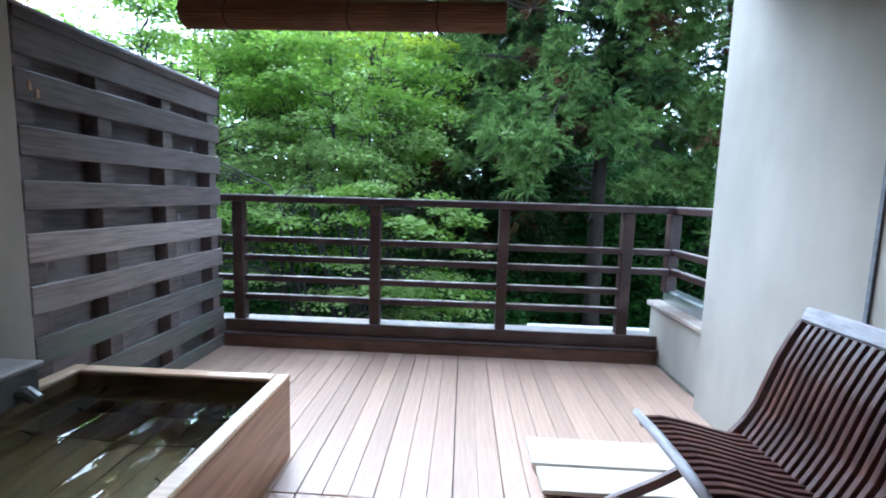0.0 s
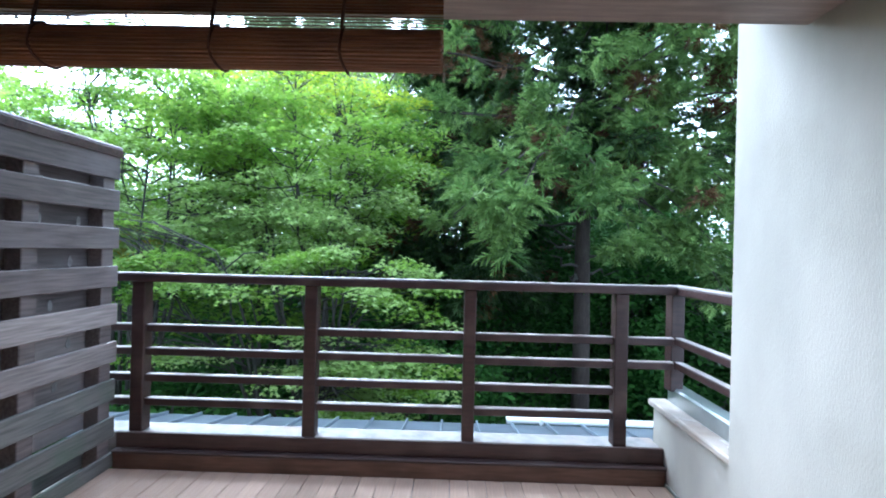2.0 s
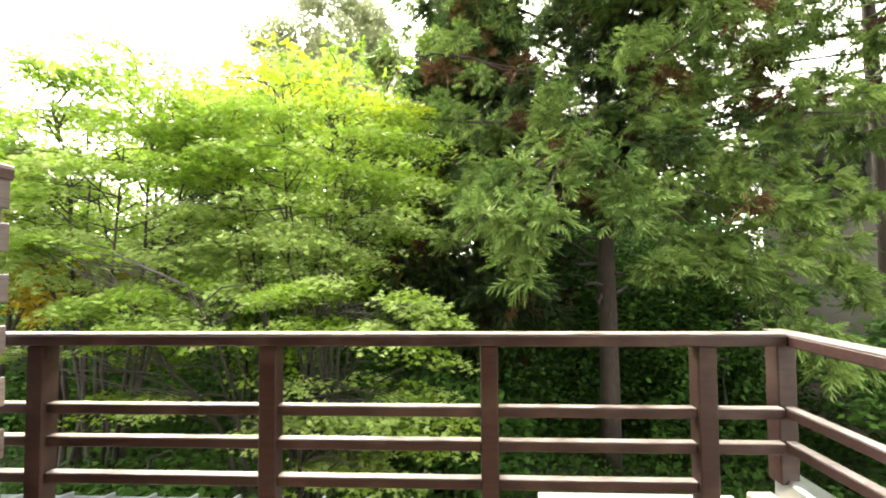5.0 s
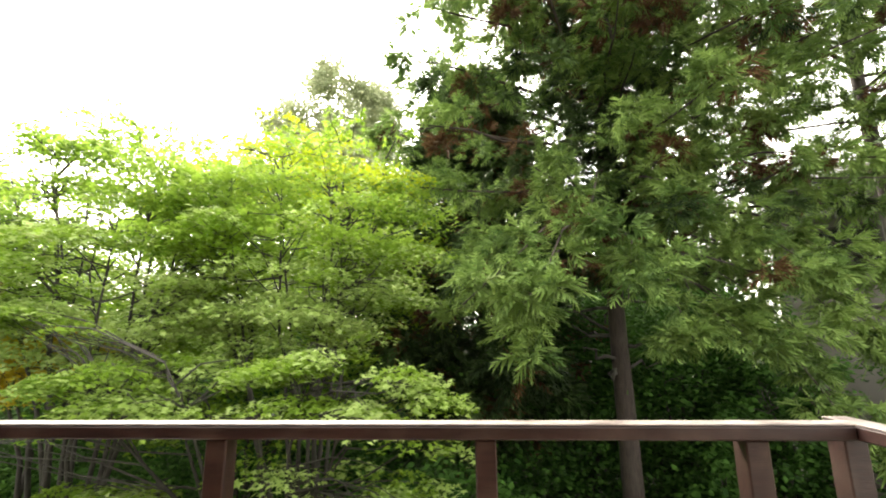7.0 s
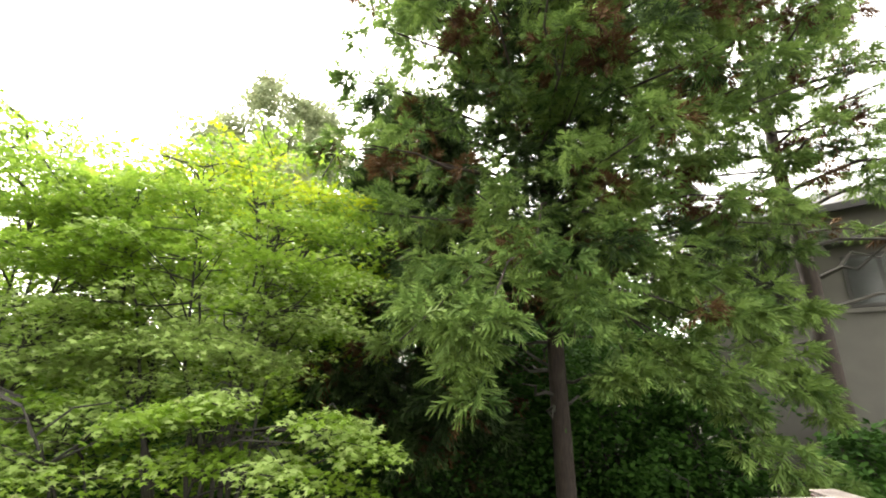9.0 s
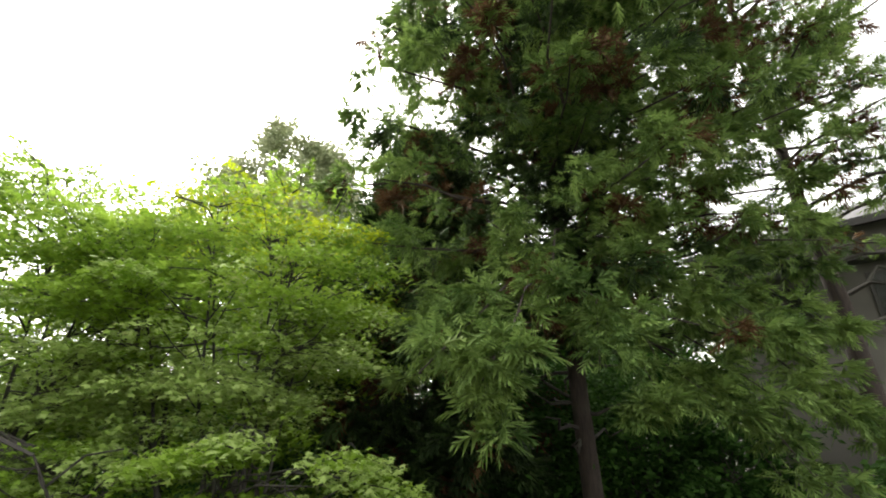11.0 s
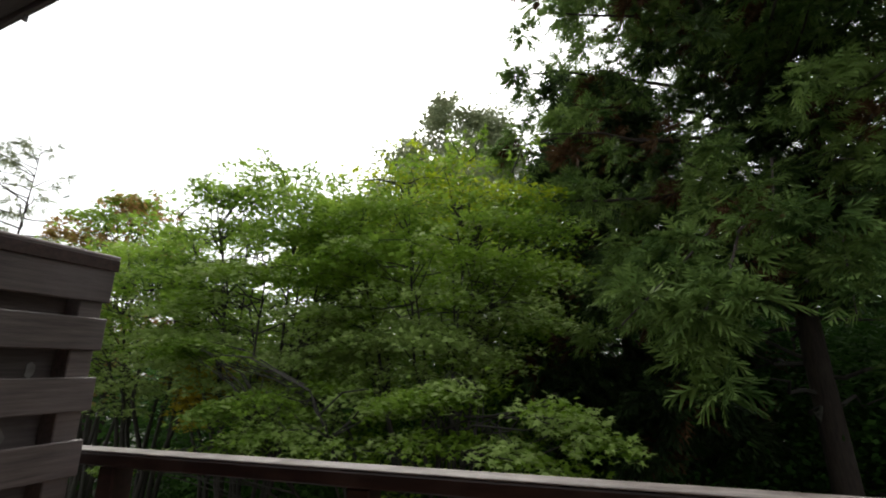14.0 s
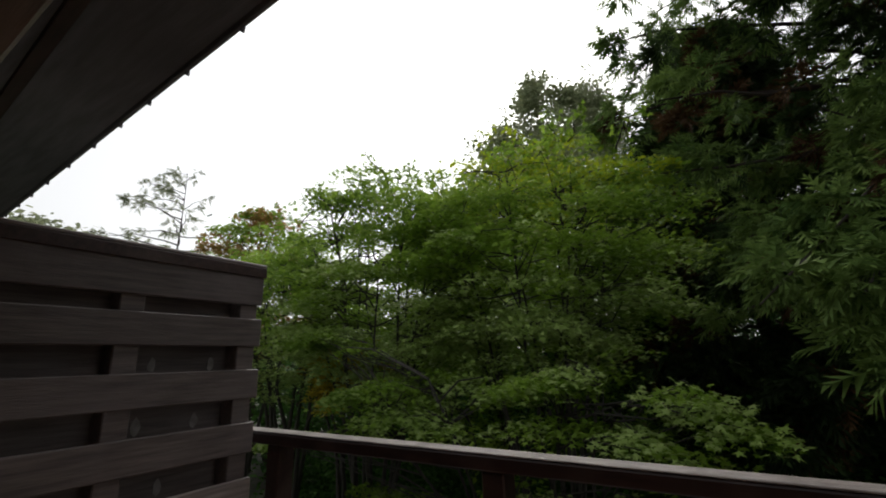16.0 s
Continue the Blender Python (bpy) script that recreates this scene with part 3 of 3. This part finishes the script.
def scatter(store, pos, size, tilt=0.5, shape="lobed", droop=0.25):
    c = len(pos)
    a = rng.uniform(0, math.tau, c)
    y = np.stack([np.cos(a), np.sin(a), -droop + rng.normal(0, 0.25, c)], 1)
    y = unit(y)
    up = unit(np.stack([rng.normal(0, tilt, c), rng.normal(0, tilt, c), np.ones(c)], 1))
    x = unit(np.cross(y, up))
    z = np.cross(x, y)
    t = LEAF_V if shape == "lobed" else SIMPLE_V
    s = (size * rng.uniform(0.7, 1.3, c))[:, None, None]
    verts = pos[:, None] + s * (t[None, :, 0:1] * x[:, None] + t[None, :, 1:2] * y[:, None] + t[None, :, 2:3] * z[:, None])
    store.add(verts, LEAF_F if shape == "lobed" else SIMPLE_F)


# a flat spray: six pointed fingers off a drooping axis, and one at its end
FROND_V = np.array([(0, 0.0), (0, 0.3), (0, 0.58), (0, 0.84), (-0.46, 0.52), (0.46, 0.6), (-0.42, 0.86), (0.4, 0.94), (-0.22, 1.12), (0.24, 1.1), (-0.06, 1.22), (0.1, 1.06)])
FROND_F = np.array([(0, 1, 4), (0, 1, 5), (1, 2, 6), (1, 2, 7), (2, 3, 8), (2, 3, 9), (3, 11, 10)])


def fronds(store, root, way, length, droop=0.18):
    """One flat finger-like spray from each root along way."""
    c = len(root)
    side = unit(np.cross(way, np.array([0, 0, 1.0]) + rng.normal(0, 0.5, (c, 3))))
    ln = (length * rng.uniform(0.65, 1.3, c))[:, None, None]
    u, w = FROND_V[None, :, 0:1], FROND_V[None, :, 1:2]
    v = root[:, None] + ln * (u * side[:, None] + w * way[:, None] - (droop * w * w + 0.25 * np.abs(u)) * np.array([0, 0, 1.0]))
    store.add(v, FROND_F)


def path3(p, q, sag=0.0, n=6, jitter=0.05):
    p, q = np.array(p, float), np.array(q, float)
    t = np.linspace(0, 1, n)[:, None]
    pts = p + (q - p) * t
    pts[:, 2] += sag * 4 * (t * (1 - t))[:, 0]
    pts[1:-1] += rng.normal(0, jitter, (n - 2, 3))
    return pts


def cedar(name, label, base, height, reach, limbs, clumps, crown_from, mats, trunk_r=0.24, dead=6, frond=0.2, lean=0.0, sprays=60, size=0.34, boughs=(), dry_share=0.12, inner=0.3, bough_clumps=7):
    """A conifer: limbs off a trunk carry separate clumps of drooping sprays. boughs: long limbs that reach out."""
    tree = thing(name, label, "tree", at=base)
    pts = path3((0, 0, 0), (lean, 0, height), 0, 9, 0.035)
    part("trunk", tube([tuple(p) for p in pts], [trunk_r * (1 - 0.9 * k / 8) for k in range(9)], 10), BARK, tree, "", True)
    fresh, deep, dry = Leaves(), Leaves(), Leaves()
    for i in range(limbs + len(boughs)):
        bough = i >= limbs
        u = (min(i, limbs - 1) + rng.random()) / limbs
        z = crown_from + (height - crown_from) * u
        a = i * 2.399 + rng.normal(0, 0.3)
        if math.sin(a) > 0.3 and i % 3:
            a = -a
        ln = reach * (min(1.0, 0.55 + 1.6 * u) * (1 - u) ** 0.62 + 0.06) * rng.uniform(0.7, 1.15)
        fall = rng.uniform(-0.1, 0.25) * ln * (1 - u)
        start = (lean * z / height, 0, z)
        end = (start[0] + ln * math.cos(a), ln * math.sin(a), z - fall + 0.25 * ln * u)
        if bough:
            start, end = (0, 0, boughs[i - limbs][0]), boughs[i - limbs][1]
            a, ln = math.atan2(end[1], end[0]), math.hypot(end[0], end[1])
        lp = path3(start, end, (0.12 if bough else 0.04) * ln, 6, 0.02 * ln)
        part("limb", tube([tuple(p) for p in lp], [(0.022 if bough else 0.036) * (1 - 0.8 * k / 5) * (0.4 + ln / reach) for k in range(6)], 5), BARK, tree)
        n = bough_clumps if bough else max(2, int(clumps * (0.3 + ln / reach) * (0.45 if math.sin(a) > 0.35 else 1.0)))
        first = 0.8 if bough else inner
        t = first + (1 - first) * rng.random(n) ** 1.1
        t[0] = 0.97
        idx = np.clip((t * 5).astype(int), 0, 4)
        fr = (t * 5 - idx)[:, None]
        c = lp[idx] * (1 - fr) + lp[idx + 1] * fr
        across = np.array([-math.sin(a), math.cos(a), 0])
        spread = 0.2 if bough else 0.1 * ln + 0.1
        c = c + across * rng.normal(0, spread, (n, 1)) + np.array([0, 0, 1]) * rng.normal(-0.06 if bough else 0.0, 0.1, (n, 1))
        outward = np.array([math.cos(a), math.sin(a), 0.0])
        for q, tt in zip(c, t):
            m = max(8, int(sprays * rng.uniform(0.6, 1.3)))
            d = unit(rng.normal(0, 1, (m, 3)) + outward * 0.35 + np.array([0, 0, 0.25]))
            cs = size * rng.uniform(0.6, 1.3) * (0.8 if bough else 1.0)
            root = q + d * np.array([1.0, 1.0, 0.55]) * cs * rng.uniform(0.3, 1.0, (m, 1))
            way = unit(d * np.array([1, 1, 0.5]) + outward * 0.25 + np.array([0, 0, -0.05]) + rng.normal(0, 0.4, (m, 3)))
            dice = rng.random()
            # outer clumps take the bright needles, inner ones the shade-darkened needles
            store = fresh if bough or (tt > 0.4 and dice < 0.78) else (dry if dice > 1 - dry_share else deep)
            fronds(store, root, way, frond)
    for k in range(dead):
        z = crown_from * rng.uniform(0.6, 1.0)
        a = rng.uniform(0, math.tau)
        ln = rng.uniform(0.7, 1.8)
        part("dead_branch", tube([tuple(p) for p in path3((0, 0, z), (ln * math.cos(a), ln * math.sin(a), z + rng.uniform(-0.2, 0.7)), 0.0, 5, 0.08)], [0.04, 0.034, 0.026, 0.018, 0.01], 5), BARK_GREY, tree, "bare grey dead branch")
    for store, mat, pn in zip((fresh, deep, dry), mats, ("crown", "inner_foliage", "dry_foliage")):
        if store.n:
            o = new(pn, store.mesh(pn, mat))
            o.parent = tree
    return tree


def broadleaf(name, label, base, stems, pads, centre, radii, leaf, count, mats, bark=BARK_GREY, pad=(0.55, 0.05), shape="lobed", stem_r=0.05, hollow=0.55, tilt=0.4, layer=0.0, shoots=0, spots=None):
    """A many-stemmed tree whose leaves lie in flat layers. centre and radii: the crown's ellipsoid, from the base."""
    tree = thing(name, label, "tree", at=base)
    c, r = np.array(centre, float), np.array(radii, float)
    wood = bmesh.new()
    d = unit(rng.normal(0, 1, (pads, 3)))
    rad = (hollow ** 3 + (1 - hollow ** 3) * rng.random(pads)) ** (1 / 3)
    p = c + d * rad[:, None] * r
    wave = np.array([1 + 0.22 * noise.noise(Vector(q) * 0.9) for q in d * 2.0])
    p = c + (p - c) * wave[:, None]
    if layer:
        z = p[:, 2] + 0.2 * np.linalg.norm(p[:, :2] - c[:2], axis=1) + np.array([0.7 * noise.noise(Vector((q[0] * 0.55, q[1] * 0.55, 3.3))) for q in p])
        p[:, 2] += np.round(z / layer) * layer - z + rng.normal(0, 0.07, pads)
    if spots is not None:
        p = spots
    tops = []
    for k in range(stems):
        a = k * math.tau / stems + rng.uniform(-0.3, 0.3)
        top = c + np.array([math.cos(a) * r[0] * rng.uniform(0.25, 0.75), math.sin(a) * r[1] * rng.uniform(0.25, 0.75), r[2] * rng.uniform(0.1, 0.7)])
        lp = path3((0.12 * math.cos(a), 0.12 * math.sin(a), -0.1), top, 0.0, 7, 0.09)
        lp[1:6, :2] *= np.linspace(0.55, 0.95, 5)[:, None]
        part("stem", tube([tuple(q) for q in lp], [stem_r * (1.25 - 1.05 * j / 6) for j in range(7)], 6), bark, tree, "", True)
        tops.append(lp)
    fine = np.linspace(0, 6, 31)
    allp = np.concatenate([np.stack([np.interp(fine, np.arange(7), lp[:, k]) for k in range(3)], 1)[5:] for lp in tops])
    stores = [Leaves() for _ in mats]
    for q in p:
        lower = allp[allp[:, 2] < q[2] + 0.15]
        reach_ = np.linalg.norm((lower - q) * np.array([1, 1, 1.3]), axis=1)
        j = np.argsort(reach_)[rng.integers(min(9, len(lower)))] if len(lower) else 0
        s = lower[j] if len(lower) else allp[0]
        tube([tuple(z) for z in path3(s, q, 0.08, 4, 0.05)], [0.012, 0.009, 0.006, 0.003], 4, wood)
        n = max(6, int(count * rng.uniform(0.6, 1.4)))
        pr = pad[0] * rng.uniform(0.6, 1.3)
        a, rr = rng.uniform(0, math.tau, n), pr * np.sqrt(rng.random(n))
        a0 = rng.uniform(0, math.tau)
        x, y = rr * np.cos(a), rr * np.sin(a) * 0.7
        pos = np.stack([q[0] + x * math.cos(a0) - y * math.sin(a0), q[1] + x * math.sin(a0) + y * math.cos(a0), q[2] + rng.normal(0, pad[1], n) - 0.22 * rr ** 2 / pr], 1)
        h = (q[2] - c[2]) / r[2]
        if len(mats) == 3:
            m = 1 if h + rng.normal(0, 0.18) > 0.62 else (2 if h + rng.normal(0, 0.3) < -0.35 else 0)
        else:
            m = rng.integers(len(mats))
        scatter(stores[m], pos, leaf, tilt, shape)
    for k in range(shoots):
        a = rng.uniform(0, math.tau)
        rr = rng.uniform(0.1, 0.85)
        q = c + np.array([r[0] * rr * math.cos(a), r[1] * rr * math.sin(a), r[2] * math.sqrt(1 - rr * rr) * 0.9])
        top = q + np.array([rng.normal(0, 0.3), rng.normal(0, 0.3), rng.uniform(0.2, 0.5)])
        lp = path3(q, top, 0, 5, 0.03)
        tube([tuple(z) for z in lp], [0.012, 0.01, 0.008, 0.006, 0.003], 4, wood)
        n = 40
        t = rng.random(n) ** 0.8
        pos = q + (top - q) * t[:, None] + rng.normal(0, 0.11, (n, 3)) * (1.15 - t[:, None])
        scatter(stores[0], pos, leaf, 0.7, shape)
    tagged(part("twig_mass", wood, bark, tree), kind="stuff")
    for store, mat in zip(stores, mats):
        if store.n:
            o = new("crown", store.mesh("crown", mat))
            o.parent = tree
    return tree


G = GROUND
BOUGHS = [(6.0, (-2.85, -4.7, 4.4)), (6.1, (-2.2, -4.7, 4.5)), (5.9, (-2.5, -4.5, 4.1)), (6.2, (-1.3, -4.3, 4.45)), (6.8, (-1.6, -4.0, 5.1)), (5.7, (-0.45, -3.7, 4.05)), (5.8, (0.1, -3.6, 4.15)), (5.9, (0.7, -3.6, 4.15)),
          (5.5, (0.8, -3.8, 3.35)), (6.1, (1.65, -3.3, 4.4)), (6.8, (0.8, -2.8, 5.35)), (6.6, (1.75, -2.8, 5.15)), (6.2, (2.3, -2.9, 4.0)), (6.9, (0.0, -3.3, 5.6)), (6.4, (1.2, -3.5, 4.7)), (6.0, (1.9, -3.4, 3.7)), (6.5, (2.5, -3.0, 4.7)), (5.6, (1.3, -3.7, 2.9))]
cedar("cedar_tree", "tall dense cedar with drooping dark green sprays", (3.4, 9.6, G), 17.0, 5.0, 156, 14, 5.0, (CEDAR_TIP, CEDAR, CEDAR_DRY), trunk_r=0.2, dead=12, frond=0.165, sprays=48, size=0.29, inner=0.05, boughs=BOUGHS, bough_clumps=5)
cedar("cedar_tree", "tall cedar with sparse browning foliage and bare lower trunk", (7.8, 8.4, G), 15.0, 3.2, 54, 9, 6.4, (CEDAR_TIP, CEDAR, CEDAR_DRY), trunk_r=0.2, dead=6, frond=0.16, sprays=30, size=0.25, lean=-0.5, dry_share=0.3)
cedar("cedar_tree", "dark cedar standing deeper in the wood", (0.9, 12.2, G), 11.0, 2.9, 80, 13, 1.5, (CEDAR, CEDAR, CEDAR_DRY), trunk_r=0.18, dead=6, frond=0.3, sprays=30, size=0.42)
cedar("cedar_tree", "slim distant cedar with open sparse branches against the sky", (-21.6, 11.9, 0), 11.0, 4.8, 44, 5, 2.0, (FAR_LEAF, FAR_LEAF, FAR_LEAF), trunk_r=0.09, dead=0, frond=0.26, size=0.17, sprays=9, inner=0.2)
# low tiers of one maple: flat leafy boughs one above another, drooping to their tips
tiers = []
for tz, x0, x1, y0, y1, n in ((1.36, -3.6, 0.4, 4.9, 5.9, 62), (1.0, -3.4, 0.5, 4.8, 5.6, 40), (0.45, -2.6, 0.45, 4.9, 5.8, 36), (0.05, -1.6, 0.5, 5.0, 6.0, 40), (-0.5, -1.2, 0.3, 5.0, 6.0, 34), (0.5, -5.2, -2.8, 5.2, 6.2, 40), (0.0, -4.6, -1.6, 5.2, 6.0, 46), (1.75, -5.6, -3.0, 5.2, 6.2, 46)):
    for k in range(n):
        q = Vector((rng.uniform(x0, x1), rng.uniform(y0, y1), tz))
        if noise.noise(Vector((q.x * 1.1, q.y * 1.1, tz * 5.0))) > 0.0:
            tiers.append((q.x, q.y, tz - 0.3 * ((q.x - (x0 + x1) / 2) / ((x1 - x0) / 2)) ** 2 + 0.4 * noise.noise(q * 0.8) + rng.normal(0, 0.03)))
tiers = np.array(tiers) - np.array((-1.6, 6.0, G))
broadleaf("maple_tree", "low spreading maple branch layers near the railing", (-1.6, 6.0, G), 7, 10, (0.0, -0.5, 3.3), (2.2, 0.6, 0.9), 0.062, 95, (MAPLE_PALE, MAPLE), pad=(0.38, 0.03), spots=tiers, stem_r=0.035)
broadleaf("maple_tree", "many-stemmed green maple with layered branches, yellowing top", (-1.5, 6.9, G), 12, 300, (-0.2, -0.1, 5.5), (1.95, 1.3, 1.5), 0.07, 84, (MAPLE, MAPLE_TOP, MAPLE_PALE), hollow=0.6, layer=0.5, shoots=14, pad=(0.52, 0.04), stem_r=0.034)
broadleaf("maple_tree", "broad green maple with fine twigs rising above its crown", (-4.3, 6.6, G), 10, 310, (0.2, 0.0, 5.4), (2.3, 1.3, 1.5), 0.072, 84, (MAPLE, MAPLE, MAPLE_PALE), hollow=0.6, layer=0.5, shoots=26, pad=(0.52, 0.04), stem_r=0.034)
broadleaf("maple_tree", "green maple leaning out behind the fence with twigs above", (-6.7, 7.0, G), 8, 220, (0.0, 0.0, 5.0), (1.9, 1.4, 1.4), 0.08, 70, (MAPLE, MAPLE, MAPLE_PALE), hollow=0.55, layer=0.5, shoots=18, pad=(0.5, 0.045))
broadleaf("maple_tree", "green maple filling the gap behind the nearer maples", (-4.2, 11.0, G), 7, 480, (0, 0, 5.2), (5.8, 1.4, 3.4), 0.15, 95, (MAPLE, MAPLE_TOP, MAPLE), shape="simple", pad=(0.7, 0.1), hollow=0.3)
broadleaf("maple_tree", "maple turning orange behind the green trees", (-10.9, 9.0, G), 6, 190, (0, 0, 6.0), (2.2, 1.8, 2.5), 0.13, 80, (ORANGE, MAPLE), shape="simple", shoots=10)
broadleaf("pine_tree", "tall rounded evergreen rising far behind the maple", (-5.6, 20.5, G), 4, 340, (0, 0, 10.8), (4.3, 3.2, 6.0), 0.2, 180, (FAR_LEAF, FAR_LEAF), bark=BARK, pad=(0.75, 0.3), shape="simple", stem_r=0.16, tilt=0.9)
broadleaf("bush", "yellow-leaved shrub under the maples", (-5.2, 7.0, G), 5, 50, (0, 0, 3.95), (0.8, 0.6, 0.5), 0.08, 70, (YELLOW, YELLOW), pad=(0.3, 0.08))
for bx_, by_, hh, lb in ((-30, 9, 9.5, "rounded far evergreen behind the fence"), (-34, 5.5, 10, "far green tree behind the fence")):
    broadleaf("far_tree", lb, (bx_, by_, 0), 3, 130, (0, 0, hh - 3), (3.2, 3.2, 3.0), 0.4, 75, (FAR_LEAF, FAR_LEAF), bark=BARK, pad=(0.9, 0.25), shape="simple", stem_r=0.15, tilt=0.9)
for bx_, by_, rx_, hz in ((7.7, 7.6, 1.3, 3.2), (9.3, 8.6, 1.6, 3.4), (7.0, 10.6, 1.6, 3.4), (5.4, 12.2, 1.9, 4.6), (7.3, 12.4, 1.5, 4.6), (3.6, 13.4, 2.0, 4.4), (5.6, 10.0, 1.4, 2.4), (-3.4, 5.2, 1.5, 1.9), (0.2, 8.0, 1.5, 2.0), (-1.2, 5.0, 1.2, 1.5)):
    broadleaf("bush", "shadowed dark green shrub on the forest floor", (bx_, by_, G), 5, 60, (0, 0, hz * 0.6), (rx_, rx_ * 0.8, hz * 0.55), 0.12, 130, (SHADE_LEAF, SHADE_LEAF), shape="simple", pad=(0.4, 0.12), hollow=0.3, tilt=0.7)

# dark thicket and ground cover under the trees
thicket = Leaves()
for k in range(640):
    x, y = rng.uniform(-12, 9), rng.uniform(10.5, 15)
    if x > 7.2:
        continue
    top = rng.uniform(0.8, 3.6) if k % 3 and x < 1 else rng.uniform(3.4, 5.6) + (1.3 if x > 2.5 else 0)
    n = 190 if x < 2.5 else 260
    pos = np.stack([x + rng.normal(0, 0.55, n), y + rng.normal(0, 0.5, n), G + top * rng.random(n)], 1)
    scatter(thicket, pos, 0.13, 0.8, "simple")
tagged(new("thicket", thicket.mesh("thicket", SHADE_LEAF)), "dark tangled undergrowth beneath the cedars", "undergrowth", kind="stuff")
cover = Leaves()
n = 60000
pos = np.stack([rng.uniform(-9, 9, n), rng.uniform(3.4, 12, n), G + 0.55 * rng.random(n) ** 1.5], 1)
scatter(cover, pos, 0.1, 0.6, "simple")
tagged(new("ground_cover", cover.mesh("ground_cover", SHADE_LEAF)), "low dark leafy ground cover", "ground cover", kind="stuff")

# far woods closing the view
woods, trunks = Leaves(), bmesh.new()
for k in range(260):
    a = rng.uniform(-1.45, 0.52)
    dist = rng.uniform(17, 30)
    x, y = dist * math.sin(a), dist * math.cos(a)
    hgt_ = rng.uniform(4.0, 6.5) + (4.5 if a > -0.1 else 0)
    tube([(x, y, G), (x + 0.1, y, G + hgt_ * 0.9)], [0.14, 0.06], 5, trunks)
    n = 220
    pos = np.array([x, y, G + hgt_ * 0.55]) + rng.normal(0, 1, (n, 3)) * np.array([1.2, 1.2, hgt_ * 0.24])
    scatter(woods, pos, 0.3, 0.9, "simple")
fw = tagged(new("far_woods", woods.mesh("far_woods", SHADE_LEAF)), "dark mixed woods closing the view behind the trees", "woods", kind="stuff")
part("trunks", trunks, BARK, fw)

# ---- neighbouring house ----
house = thing("neighbour_house", "beige rendered house half hidden behind the cedars", "house", at=(11.15, 8.89, G))
house.rotation_euler = (0, 0, radians(38.3))
part("wall", box(0, 9.0, -4.0, 4.6, -0.3, 7.6, 0.02), HOUSE, house)
bm = bmesh.new()
rv = [bm.verts.new(c) for c in ((-0.4, -4.4, 7.61), (9.4, -4.4, 7.61), (5.5, -1.5, 9.3), (4.0, -1.5, 9.3), (-0.4, 5.0, 7.61), (9.4, 5.0, 7.61), (4.0, 2.0, 9.3), (5.5, 2.0, 9.3))]
for f in ((0, 1, 2, 3), (0, 3, 6, 4), (1, 5, 7, 2), (4, 6, 7, 5), (3, 2, 7, 6), (0, 4, 5, 1)):
    bm.faces.new([rv[k] for k in f])
bmesh.ops.recalc_face_normals(bm, faces=bm.faces)
part("roof", bm, HOUSE_ROOF, house)
part("fascia", box(-0.44, -0.402, -4.4, 5.0, 7.5, 7.68, 0.01), HOUSE_ROOF, house)
for wy0 in (0.4, 2.5):
    part("awning", box(-0.55, -0.003, wy0 - 0.2, wy0 + 1.4, 6.75, 6.84, 0.01), HOUSE_ROOF, house)
    win = part("window", box(-0.05, -0.004, wy0, wy0 + 1.2, 5.4, 6.55, 0.01), FRAME, house)
    part("pane", box(-0.065, -0.052, wy0 + 0.07, wy0 + 0.57, 5.48, 6.47, 0), PANE, win)
    part("pane", box(-0.065, -0.052, wy0 + 0.63, wy0 + 1.13, 5.48, 6.47, 0), PANE, win)
    part("window_sill", box(-0.12, -0.067, wy0 - 0.1, wy0 + 1.3, 5.3, 5.39, 0.008), HOUSE, win)

# ---- deck planks ----
pitch, gap = 0.108, 0.0025
splits = (-2.2, 1.02, 2.698)
meshes = []
for y0, y1 in zip(splits, splits[1:]):
    b = box(-(pitch - gap) / 2, (pitch - gap) / 2, y0 + 0.002, y1 - 0.002, -0.03, 0.0, 0.0022)
    me = bpy.data.meshes.new("plank")
    b.to_mesh(me)
    b.free()
    me.materials.append(DECK)
    meshes.append(me)
for i in range(-19, 15):
    x = 0.332 + pitch / 2 + i * pitch
    for k, me in enumerate(meshes):
        o = new("plank", me)
        o.parent = floor
        o.location = (x + random.uniform(-0.001, 0.001) + (0.002 if i % 6 == 0 else 0), 0, random.uniform(-0.0015, 0.001))
